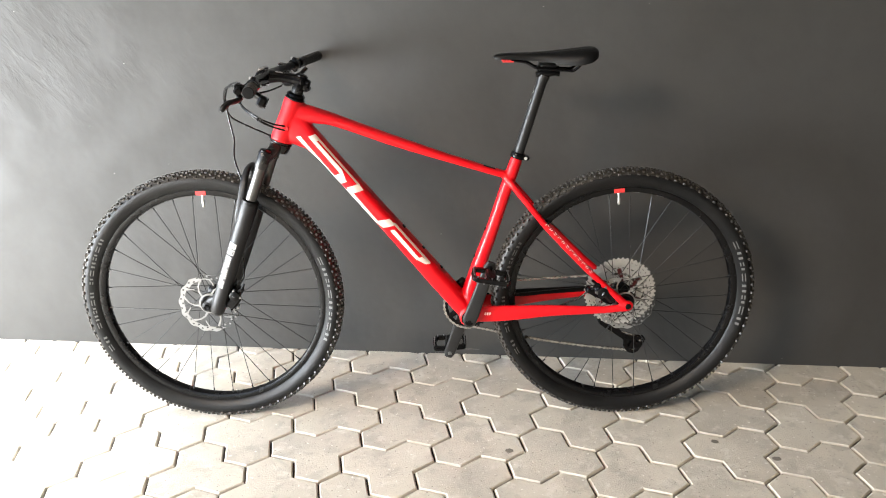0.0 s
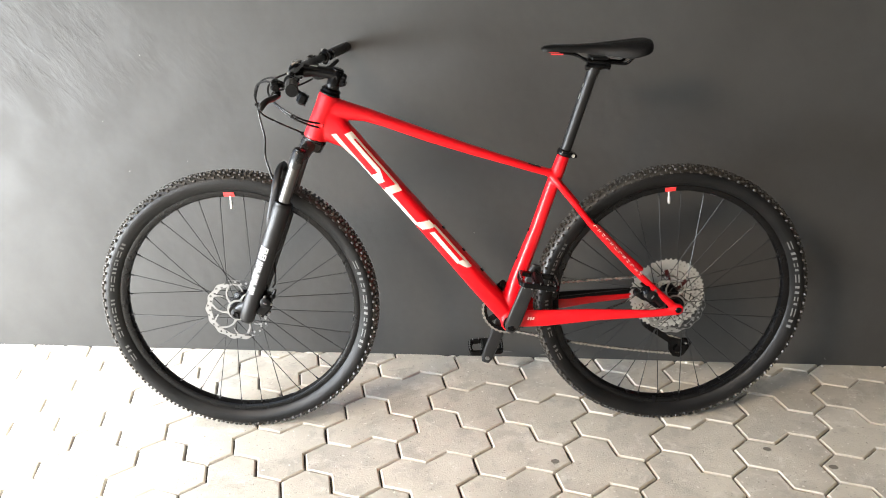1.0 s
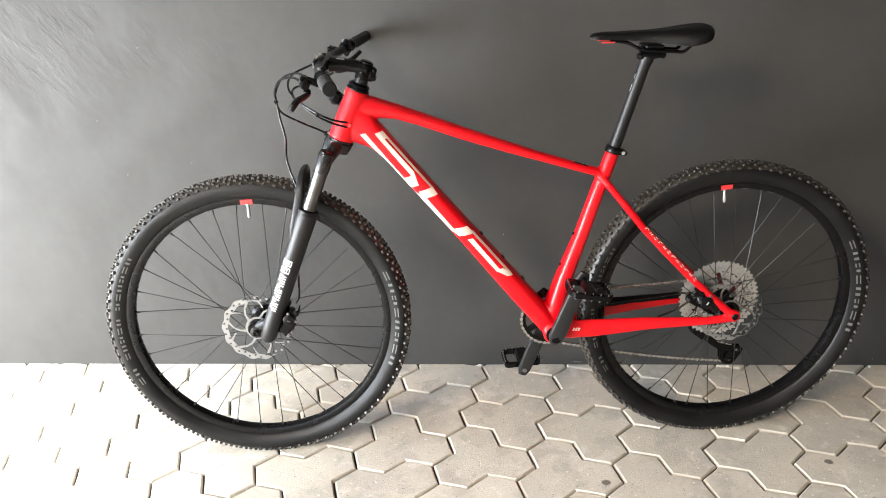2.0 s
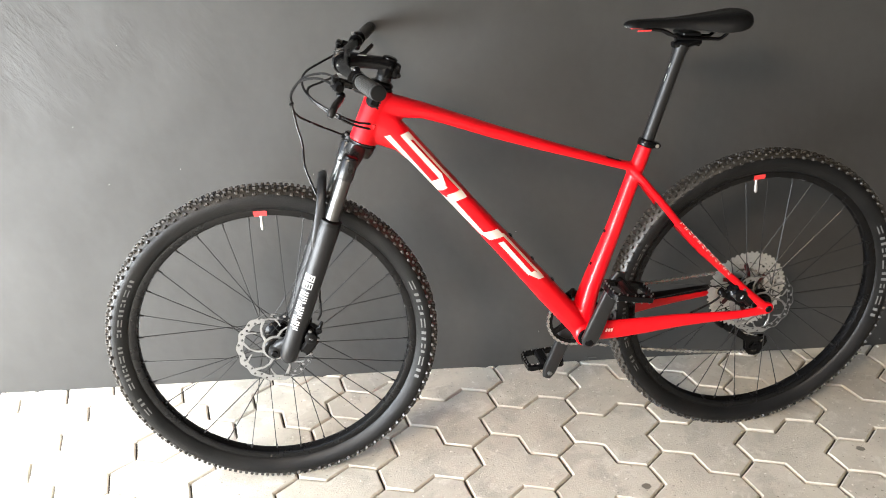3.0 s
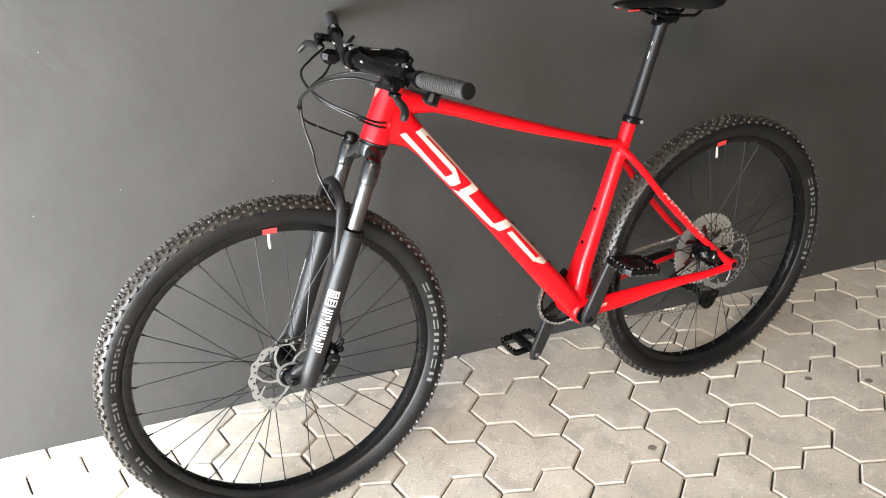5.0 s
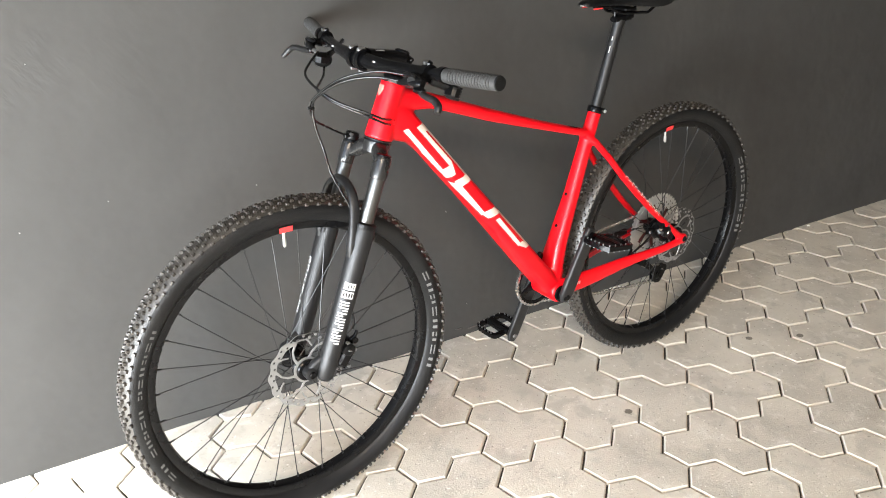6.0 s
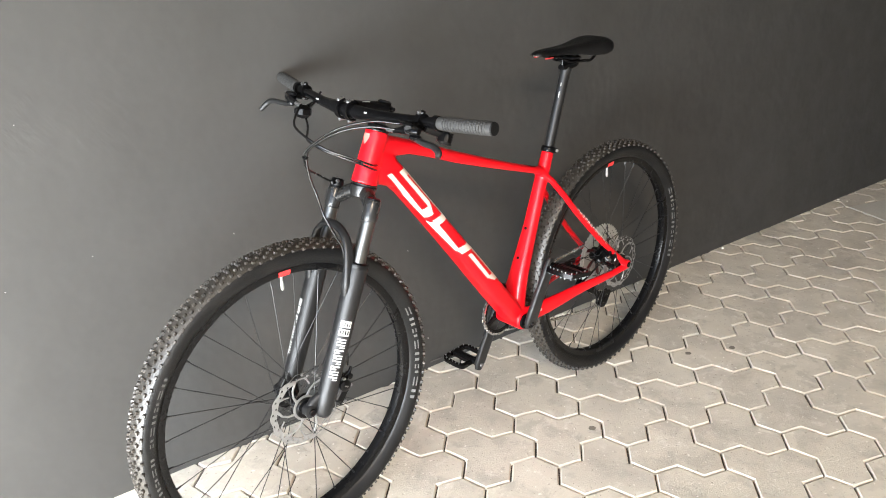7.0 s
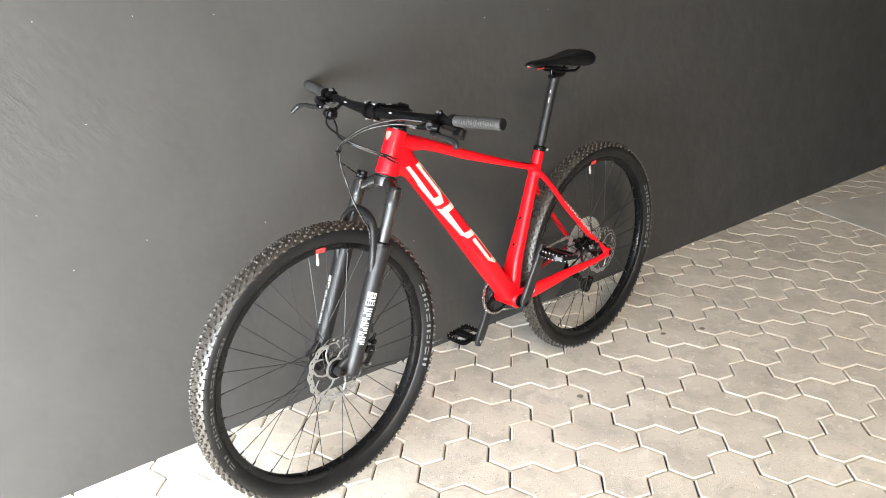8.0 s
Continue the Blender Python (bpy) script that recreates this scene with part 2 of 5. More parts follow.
REDPRINT = material("red_sticker", (0.70, 0.03, 0.03), 0.45, grain=0.1)
LEAF = material("dry_leaf", (0.45, 0.36, 0.16), 0.8, grain=0.4, grain_scale=200, stain=0.4, stain_scale=60)
CHIP = material("chipped_plaster", (0.24, 0.235, 0.22), 0.9, grain=0.3, grain_scale=300)
SCUFF = material("scuffed_paint", (0.085, 0.082, 0.077), 0.85, grain=0.4, grain_scale=200)
CRUMB = material("plaster_crumb", (0.70, 0.68, 0.64), 0.9, grain=0.3, grain_scale=300)
OIL = material("oil_stain", (0.16, 0.143, 0.12), 0.6, grain=0.4, grain_scale=200, stain=0.4, stain_scale=50)


def soak_edges(m):
    """The stain thins out into the concrete towards its rim."""
    n, k = m.node_tree.nodes, m.node_tree.links
    far = n.new("ShaderNodeTexGradient")
    far.gradient_type = "SPHERICAL"
    place_ = n.new("ShaderNodeMapping")
    place_.inputs["Location"].default_value, place_.inputs["Scale"].default_value = (-1, -1, 0), (2, 2, 0)
    k.new(n.new("ShaderNodeTexCoord").outputs["Generated"], place_.inputs["Vector"])
    k.new(place_.outputs["Vector"], far.inputs["Vector"])
    ragged = n.new("ShaderNodeTexNoise")
    ragged.inputs["Scale"].default_value = 160
    k.new(n.new("ShaderNodeTexCoord").outputs["Object"], ragged.inputs["Vector"])
    both = n.new("ShaderNodeMath")
    both.operation = "MULTIPLY_ADD"
    k.new(ragged.outputs["Fac"], both.inputs[0])
    both.inputs[1].default_value = 0.5
    k.new(far.outputs["Fac"], both.inputs[2])
    fade = n.new("ShaderNodeMapRange")
    fade.interpolation_type = "SMOOTHSTEP"
    fade.inputs["From Min"].default_value, fade.inputs["From Max"].default_value, fade.inputs["To Max"].default_value = 0.22, 0.62, 0.85
    k.new(both.outputs[0], fade.inputs["Value"])
    k.new(fade.outputs["Result"], n["Principled BSDF"].inputs["Alpha"])


soak_edges(OIL)


# ---------------------------------------------------------------- shape tools
def spline(points, n=8):
    """A smooth line through points (Catmull-Rom)."""
    p = [Vector(q) for q in points]
    p = [2 * p[0] - p[1], *p, 2 * p[-1] - p[-2]]
    out = []
    for i in range(1, len(p) - 2):
        a, b, c, d = p[i - 1:i + 3]
        for j in range(n):
            t = j / n
            out.append(0.5 * ((2 * b) + (c - a) * t + (2 * a - 5 * b + 4 * c - d) * t * t + (3 * b - a - 3 * c + d) * t ** 3))
    out.append(p[-2])
    return out


class Shape:
    """Points and faces that end up in one mesh."""

    def __init__(self):
        self.v, self.f = [], []

    def add(self, vs, fs, m=None):
        o = len(self.v)
        self.v += [tuple(m @ Vector(p)) if m else tuple(p) for p in vs]
        self.f += [tuple(o + i for i in f) for f in fs]
        return self

    def rings(self, rings, caps=True, loop=False, m=None):
        n, vs, fs = len(rings[0]), [p for r in rings for p in r], []
        for i in range(len(rings) if loop else len(rings) - 1):
            a, b = i * n, (i + 1) % len(rings) * n
            fs += [(a + j, a + (j + 1) % n, b + (j + 1) % n, b + j) for j in range(n)]
        if caps and not loop:
            fs += [tuple(reversed(range(n))), tuple(range((len(rings) - 1) * n, len(rings) * n))]
        return self.add(vs, fs, m)

    def tube(self, path, size, n=12, side=None, caps=True, m=None):
        """A tube along path; size: a radius, or for each point a radius or (half width to the side, half height, roundness)."""
        path = [Vector(p) for p in path]
        out, ref = [], Vector(side) if side else None
        for i, p in enumerate(path):
            d = (path[min(i + 1, len(path) - 1)] - path[max(i - 1, 0)]).normalized()
            if ref is None:
                ref = d.orthogonal()
            a = (ref - d * ref.dot(d)).normalized()
            if not side:
                ref = a
            b = d.cross(a)
            s = size[i] if isinstance(size, (list, tuple)) else size
            w, h, e = s if isinstance(s, (list, tuple)) else (s, s, 2)
            ring = []
            for j in range(n):
                c, q = math.cos(2 * math.pi * j / n), math.sin(2 * math.pi * j / n)
                ring.append(p + a * (w * math.copysign(abs(c) ** (2 / e), c)) + b * (h * math.copysign(abs(q) ** (2 / e), q)))
            out.append(ring)
        return self.rings(out, caps, m=m)

    def lathe(self, profile, n=32, at=(0, 0, 0), loop=False, m=None):
        """Profile of (radius, y) turned about the y axis through at."""
        at = Vector(at)
        rings = [[at + Vector((r * math.cos(2 * math.pi * j / n), y, r * math.sin(2 * math.pi * j / n))) for j in range(n)] for r, y in profile]
        return self.rings(rings, not loop, loop, m=m)

    def box(self, size, m=None, bevel=0.002):
        x, y, z = (q / 2 for q in size)
        b = min(bevel, 0.45 * min(size))

        def ring(h, i):
            u, w = x - i, y - i
            return [(u - b, -w, h), (u, -w + b, h), (u, w - b, h), (u - b, w, h), (b - u, w, h), (-u, w - b, h), (-u, b - w, h), (b - u, -w, h)]
        return self.rings([ring(-z, b), ring(b - z, 0), ring(z - b, 0), ring(z, b)], m=m)

    def prism(self, outline, h0, h1, m=None):
        """A flat outline in x, z pushed along y from h0 to h1."""
        return self.rings([[(x, h0, z) for x, z in outline], [(x, h1, z) for x, z in outline]], m=m)

    def plate(self, outer, holes, h0, h1):
        """A plate in x, z with holes, from y = h0 to h1."""
        bm = bmesh.new()
        for line in (outer, *holes):
            vs = [bm.verts.new((x, h0, z)) for x, z in line]
            for i, q in enumerate(vs):
                bm.edges.new((q, vs[(i + 1) % len(vs)]))
        bmesh.ops.triangle_fill(bm, use_beauty=True, use_dissolve=False, edges=bm.edges[:])
        bm.verts.index_update()
        top = [v.co.copy() for v in bm.verts]
        faces = [tuple(v.index for v in f.verts) for f in bm.faces]
        bm.free()
        n = len(top)
        fs = faces + [tuple(n + i for i in reversed(f)) for f in faces]
        start = 0
        for line in (outer, *holes):
            k = len(line)
            fs += [(start + i, start + (i + 1) % k, n + start + (i + 1) % k, n + start + i) for i in range(k)]
            start += k
        return self.add(top + [Vector((p.x, h1, p.z)) for p in top], fs)

    def mesh(self, name, mat, sharp=35):
        me = bpy.data.meshes.new(name)
        me.from_pydata(self.v, [], self.f)
        bm = bmesh.new()
        bm.from_mesh(me)
        bmesh.ops.recalc_face_normals(bm, faces=bm.faces[:])
        bm.to_mesh(me)
        bm.free()
        me.materials.append(mat)
        me.shade_smooth()
        me.set_sharp_from_angle(angle=radians(sharp))
        return me


def part(name, shape, mat, parent, label="", m=None, sharp=35):
    """One mesh object under a thing or under a part."""
    ob = new(name, shape if isinstance(shape, bpy.types.Mesh) else shape.mesh(name, mat, sharp))
    ob.parent = parent
    if m is not None:
        ob.matrix_local = m
    return tagged(ob, label)


def structure(name, shape, mat, label, category):
    return tagged(new(name, shape.mesh(name, mat)), label, category, kind="structure")


def circle(r, n, at=(0, 0), turn=0.0):
    return [(at[0] + r * math.cos(turn + 2 * math.pi * i / n), at[1] + r * math.sin(turn + 2 * math.pi * i / n)) for i in range(n)]


def thing(name, m, label, category):
    ob = new(name)
    ob.matrix_world = m
    ob.empty_display_size = 0.1
    return tagged(ob, label, category)


# ---------------------------------------------------------------- the place
def place():
    structure("ground", Shape().box((160, 160, 0.05), pose(0, 0, -0.0345), 0.001), SAND, "sandy bedding and open ground round the carport", "ground")
    # the plaster wall has a slightly uneven trowelled face
    xs, zs = np.linspace(-7, 8.5, 156), np.linspace(-0.1, 2.75, 30)
    vs, nx = [], len(xs)
    for z in zs:
        for x in xs:
            vs.append((x, 0.0025 * noise.noise(Vector((x * 2.1, z * 2.1, 3))) + 0.001 * noise.noise(Vector((x * 9, z * 9, 7))), z))
    fs = [(i * nx + j, i * nx + j + 1, (i + 1) * nx + j + 1, (i + 1) * nx + j) for i in range(len(zs) - 1) for j in range(nx - 1)]
    o = len(vs)
    edge = [j for j in range(nx)] + [i * nx + nx - 1 for i in range(1, len(zs))] + [(len(zs) - 1) * nx + j for j in range(nx - 2, -1, -1)] + [i * nx for i in range(len(zs) - 2, 0, -1)]
    vs += [(vs[i][0], 0.25, vs[i][2]) for i in edge]
    fs += [(edge[i], edge[(i + 1) % len(edge)], o + (i + 1) % len(edge), o + i) for i in range(len(edge))]
    fs.append(tuple(range(o, o + len(edge))))
    structure("wall_north", Shape().add(vs, fs), PLASTER, "dark grey painted plaster wall, trowelled and matt", "wall")
    # ceiling out of view, its edges placed to bound sun patch and lamp light
    structure("ceiling", Shape().box((10.7, 3.55, 0.2), pose(2.45, -1.525, 2.85)).box((8.9, 3.05, 0.2), pose(3.35, -4.825, 2.85)), CEILING, "unseen carport ceiling, its edges set to shape the light", "ceiling")
    # two walls out of view, added to keep daylight off the right side
    structure("wall_east", Shape().box((0.2, 6.2, 2.85), pose(7.7, -3.12, 1.325)), RENDER, "unseen end wall, added to shut out light from the right", "wall")
    structure("wall_south", Shape().box((6.1, 0.2, 2.85), pose(1.95, -4.6, 1.325)), RENDER, "unseen wall opposite, added to block light from the front right", "wall")


place()


# ---------------------------------------------------------------- the bicycle
# in its own axes: x to the rear, -y to its left side, z up; s is the distance to the left of its middle plane
BIKE = pose(0.004, -0.3516, -0.001, 0, 0, 5.05) @ pose(0, 0, 0, -0.97, 0, 0)
REAR, FRONT, BB = (0.477, 0.3615), (-0.660, 0.3635), (0.051, 0.313)
AXIS_AT, AXIS = Vector((-0.3955, 0, 0.912)), Vector((0.365, 0, 0.931)).normalized()
STEER = Matrix.Translation(AXIS_AT) @ Matrix.Rotation(radians(-1.2), 4, AXIS) @ Matrix.Translation(-AXIS_AT)
BAR_TURN = Matrix.Translation(AXIS_AT) @ Matrix.Rotation(radians(-3.0), 4, "Z") @ Matrix.Translation(-AXIS_AT)
bicycle = thing("bicycle", BIKE, "red hardtail mountain bicycle with black fork leaning on the wall", "bicycle")


def P(u, s, w):
    """A place on the bicycle: to the rear, to the left, up."""
    return Vector((u, -s, w))


# down tube: along D from its head end, height along N
D, N = Vector((0.642, 0, -0.767)), Vector((0.767, 0, 0.642))
DOWN = [(-0.915, 0.229, 0.024, 0.04), (-0.885, 0.2355, 0.026, 0.039), (-0.864, 0.2395, 0.0275, 0.0315), (-0.844, 0.2445, 0.029, 0.0262), (-0.8, 0.2467, 0.031, 0.0224), (-0.65, 0.246, 0.034, 0.022), (-0.5, 0.245, 0.036, 0.0235), (-0.35, 0.243, 0.037, 0.026), (-0.25, 0.2425, 0.038, 0.026), (-0.2, 0.241, 0.036, 0.024)]


def down_at(a):
    """Middle height, half width and half height of the down tube at a."""
    k = [d[0] for d in DOWN]
    return tuple(float(np.interp(a, k, [d[i] for d in DOWN])) for i in (1, 2, 3))


def down_side(a, height, lift=0.0011):
    """A place on the left face of the down tube, at a height along N."""
    mid, w, h = down_at(a)
    c = max(-0.97, min(0.97, (height - mid) / h))
    e = 3.2
    s = w * (1 - min(0.999, abs(c)) ** e) ** (1 / e)
    return D * a + N * (mid + c * h) + Vector((0, -s - lift, 0))


def build_frame():
    sh = Shape()
    sh.tube([P(-0.3945, 0, 0.914), P(-0.4065, 0, 0.884), P(-0.4222, 0, 0.845), P(-0.4375, 0, 0.806)], [0.0255, 0.0258, 0.0275, 0.0295], 24, (0, 1, 0))
    top = [(-0.412, 0.8715), (-0.386, 0.8745), (-0.362, 0.8740), (-0.31, 0.8628), (-0.262, 0.846), (-0.162, 0.8085), (-0.06, 0.7735), (0.0, 0.754), (0.095, 0.724), (0.163, 0.704)]
    size = [(0.022, 0.036, 2.4), (0.0215, 0.0312, 2.4), (0.021, 0.0232, 2.4), (0.020, 0.0163, 2.5), (0.019, 0.0146, 2.6), (0.018, 0.0140, 2.6), (0.017, 0.012, 2.6), (0.0165, 0.0105, 2.6), (0.016, 0.0095, 2.6), (0.015, 0.010, 2.4)]
    sh.tube([P(u, 0, w) for u, w in top], size, 20, (0, 1, 0))
    sh.tube([D * a + N * c for a, c, w, h in DOWN], [(w, h, 3.2) for a, c, w, h in DOWN], 24, (0, 1, 0))
    seat = [(0.1785, 0.755), (0.167, 0.720), (0.1515, 0.675), (0.116, 0.561), (0.072, 0.434), (0.058, 0.385), (0.049, 0.320)]
    sh.tube([P(u, 0, w) for u, w in seat], [(0.0165, 0.0160, 2), (0.0175, 0.0170, 2), (0.018, 0.0165, 2.2), (0.020, 0.0172, 2.4), (0.027, 0.0205, 2.5), (0.032, 0.0225, 2.5), (0.034, 0.024, 2.5)], 22, (0, 1, 0))
    sh.lathe([(0.0235, -0.044), (0.0265, -0.040), (0.0265, 0.040), (0.0235, 0.044)], 24, (BB[0], 0, BB[1]))
    for k in (1, -1):
        stay = [(0.048, 0.026, 0.320), (0.088, 0.039, 0.324), (0.143, 0.045, 0.328), (0.204, 0.0495, 0.333), (0.259, 0.053, 0.338), (0.311, 0.057, 0.3405), (0.417, 0.066, 0.345), (0.476, 0.072, 0.354)]
        hs = [(0.013, 0.021), (0.011, 0.024), (0.0085, 0.0235), (0.0085, 0.0205), (0.008, 0.0175), (0.008, 0.0145), (0.007, 0.0105), (0.007, 0.011)]
        sh.tube([P(u, k * s, w) for u, s, w in stay], [(a, b, 2.4) for a, b in hs], 16, (0, 1, 0))
        stay = [(0.147, 0.006, 0.704), (0.168, 0.024, 0.682), (0.210, 0.037, 0.632), (0.251, 0.0435, 0.581), (0.307, 0.050, 0.521), (0.363, 0.0565, 0.463), (0.427, 0.066, 0.404), (0.478, 0.072, 0.358)]
        sh.tube([P(u, k * s, w) for u, s, w in stay], [(0.0095, 0.0095, 2.2)] + [(0.0075, 0.0088, 2.2)] * 5 + [(0.007, 0.0085, 2.2), (0.007, 0.011, 2.2)], 14, (0, 1, 0))
        sh.lathe([(0.011, -0.008), (0.0145, -0.006), (0.0145, 0.006), (0.011, 0.008)], 20, P(0.479, k * 0.072, 0.3595))
    ob = part("frame", sh, RED, bicycle, "matt red moulded carbon frame", sharp=180)
    re = ob.modifiers.new("blend", "REMESH")
    re.mode, re.voxel_size, re.use_smooth_shade = "VOXEL", 0.0026, True
    so = ob.modifiers.new("soften", "SMOOTH")
    so.factor, so.iterations = 0.5, 7
    return ob


frame_part = build_frame()


def strip(corners, lift=0.0012, n=10):
    """A thin patch on the left face of the down tube between four corners (a, height): start low, start high, end high, end low."""
    sh, k = Shape(), 5
    (a0, c0), (a1, c1), (a2, c2), (a3, c3) = corners
    rows = []
    for i in range(n + 1):
        t = i / n
        lo, hi = (a0 + (a3 - a0) * t, c0 + (c3 - c0) * t), (a1 + (a2 - a1) * t, c1 + (c2 - c1) * t)
        rows.append([(lo[0] + (hi[0] - lo[0]) * j / (k - 1), lo[1] + (hi[1] - lo[1]) * j / (k - 1)) for j in range(k)])
    vs = [down_side(a, c, lift) for r in rows for a, c in r]
    return sh.add(vs, [(i * k + j, i * k + j + 1, (i + 1) * k + j + 1, (i + 1) * k + j) for i in range(n) for j in range(k - 1)])


LOGO = [
    ((-0.882, 0.2235), (-0.876, 0.2343), (-0.739, 0.2304), (-0.723, 0.2255)),
    ((-0.745, 0.2255), (-0.738, 0.2465), (-0.71, 0.2450), (-0.716, 0.2255)),
    ((-0.859, 0.2486), (-0.851, 0.2575), (-0.742, 0.2570), (-0.715, 0.2458)),
    ((-0.862, 0.2488), (-0.855, 0.2660), (-0.835, 0.2652), (-0.843, 0.2488)),
    ((-0.855, 0.2620), (-0.851, 0.2662), (-0.681, 0.2642), (-0.69, 0.2600)),
    ((-0.702, 0.2245), (-0.686, 0.2638), (-0.665, 0.2618), (-0.677, 0.2330)),
    ((-0.702, 0.2245), (-0.676, 0.2370), (-0.579, 0.2350), (-0.573, 0.2270)),
    ((-0.583, 0.2273), (-0.562, 0.2618), (-0.538, 0.2624), (-0.555, 0.2325)),
    ((-0.549, 0.2600), (-0.543, 0.2648), (-0.397, 0.2640), (-0.413, 0.2595)),
    ((-0.537, 0.2416), (-0.531, 0.2527), (-0.429, 0.2500), (-0.427, 0.2405)),
    ((-0.433, 0.2405), (-0.426, 0.2575), (-0.395, 0.2636), (-0.403, 0.2520)),
]
for i, corners in enumerate(LOGO):
    part("decal", strip(corners, 0.0011 + 0.0002 * (i % 3)), DECAL, frame_part, "pale graphic stripe")

# small print on the seat stay and the chain stay
for i in range(12):
    at = P(0.210, 0.037, 0.632).lerp(P(0.427, 0.066, 0.404), 0.22 + 0.050 * i)
    for along, long, up, tall in (((-0.0030, 0.0020, 0, 0.0060), (0.0028, 0.0055, 0.0023, 0.0016)), ((0, 0.0078, 0.0024, 0.0016), (0, 0.0078, -0.0024, 0.0016)), ((-0.0028, 0.0020, 0, 0.0060), (0.0026, 0.0020, 0, 0.0060)))[i * 2 % 3]:
        part("print_mark", Shape().box((long, 0.0010, tall), None, 0.0003), STAYPRINT, frame_part, m=Matrix.Translation(at + Vector((-0.001, -0.0076, 0.0))) @ pose(0, 0, 0, 0, 46, -7) @ pose(along, 0, up, 0, 14, 0))
for i in range(3):
    part("print_mark", Shape().box((0.0042, 0.0010, 0.0085), None, 0.0003), STAYPRINT, frame_part, m=Matrix.Translation(P(0.0955 + 0.0062 * i, 0.0520 + 0.0003 * i, 0.3300)) @ pose(0, 0, 0, 0, 16, -4))
# bolts of the bottle mounts, hose port, seat clamp, headset
for a in (-0.515, -0.435, -0.36):
    mid, w, h = down_at(a)
    part("bolt", Shape().lathe([(0.0045, 0), (0.0055, 0.001), (0.0055, 0.004), (0.003, 0.0055)], 14), BLACK, frame_part,
         m=Matrix.Translation(D * a + N * (mid + h - 0.001)) @ pose(0, 0, 0, 0, 50, 0) @ pose(0, 0, 0, 90, 0, 0))
for u, w in ((0.0985, 0.558), (0.070, 0.480)):
    part("bolt", Shape().lathe([(0.0032, 0), (0.0040, 0.001), (0.0040, 0.004), (0.0022, 0.0052)], 14), BLACK, frame_part,
         m=Matrix.Translation(P(u, 0, w)) @ pose(0, 0, 0, 0, -72, 0) @ pose(0, 0, 0, 90, 0, 0))
part("cable_port", Shape().box((0.015, 0.003, 0.010), None, 0.0013), RED, frame_part, m=Matrix.Translation(P(-0.4185, 0.0255, 0.8425)) @ pose(0, 0, 0, 0, 20, -12))
part("top_print", Shape().box((0.034, 0.012, 0.0012), None, 0.0004), BLACK, frame_part, m=Matrix.Translation(P(0.106, 0.004, 0.7305)) @ pose(0, 0, 0, 0, 18, 0))


def axis_at(w):
    return AXIS_AT + AXIS * ((w - AXIS_AT.z) / AXIS.z)


def turned(w):
    """The matrix that stands a lathe on the steering axis at height w."""
    return Matrix.Translation(axis_at(w)) @ AXIS.to_track_quat("Y", "Z").to_matrix().to_4x4()


headset = part("headset", Shape().lathe([(0.017, 0.0), (0.0245, 0.0), (0.0255, 0.003), (0.0225, 0.006), (0.0215, 0.007), (0.024, 0.009), (0.0235, 0.013), (0.018, 0.0165), (0.017, 0.0165)], 32), BLACK, bicycle, "black headset rings", turned(0.9125))
part("lower_bearing_ring", Shape().lathe([(0.020, 0.0), (0.029, 0.001), (0.029, 0.004), (0.020, 0.005)], 32), BLACK, headset, m=turned(0.9125).inverted() @ turned(0.7985))

# shield badge on the head tube's front; its pale colour includes the gloss highlight
front, badge = Vector((-0.931, 0, 0.365)), []
for i in range(7):
    half = float(np.interp(i, (0, 2, 4, 6), (3, 14, 20, 19)))
    at = axis_at(0.883 + 0.0036 * i)
    badge.append([at + front * (0.0264 * math.cos(radians(half * j / 3))) + Vector((0, 0.0264 * math.sin(radians(half * j / 3)), 0)) for j in range(-3, 4)])
part("head_badge", Shape().add([p for r in badge for p in r], [(i * 7 + j, i * 7 + j + 1, i * 7 + j + 8, i * 7 + j + 7) for i in range(6) for j in range(6)]), BADGE, frame_part, "shield badge, paled by the head tube's painted highlight")
SEAT_AXIS = (P(0.2390, 0, 0.958) - P(0.1805, 0, 0.762)).normalized()
seat_m = Matrix.Translation(P(0.1785, 0, 0.7535)) @ SEAT_AXIS.to_track_quat("Y", "Z").to_matrix().to_4x4()
clamp = part("seat_clamp", Shape().lathe([(0.0135, 0.0), (0.0185, 0.0), (0.0195, 0.002), (0.0195, 0.012), (0.0180, 0.0145), (0.0135, 0.015)], 28), BLACK, bicycle, "black seat clamp", seat_m)
part("clamp_bolt", Shape().box((0.020, 0.026, 0.012), None, 0.003), BLACK, clamp, m=seat_m.inverted() @ Matrix.Translation(P(0.200, 0.0, 0.7545)) @ pose(0, 0, 0, 0, 17, 0))
part("screw", Shape().lathe([(0.0038, -0.002), (0.0045, -0.001), (0.0045, 0.001), (0.0038, 0.002)], 14), STEEL, clamp, m=seat_m.inverted() @ Matrix.Translation(P(0.200, 0.0135, 0.7545)))


# ---------------------------------------------------------------- wheels
PROFILE = [(0.3125, -0.0135), (0.3195, -0.0190), (0.3270, -0.0240), (0.3350, -0.0272), (0.3430, -0.0276), (0.3500, -0.0250), (0.3550, -0.0195), (0.3580, -0.0110), (0.3590, 0.0)]
FULL = PROFILE + [(r, -y) for r, y in reversed(PROFILE[:-1])]


def side_y(r):
    return float(np.interp(r, [p[0] for p in PROFILE[:6]], [p[1] for p in PROFILE[:6]]))


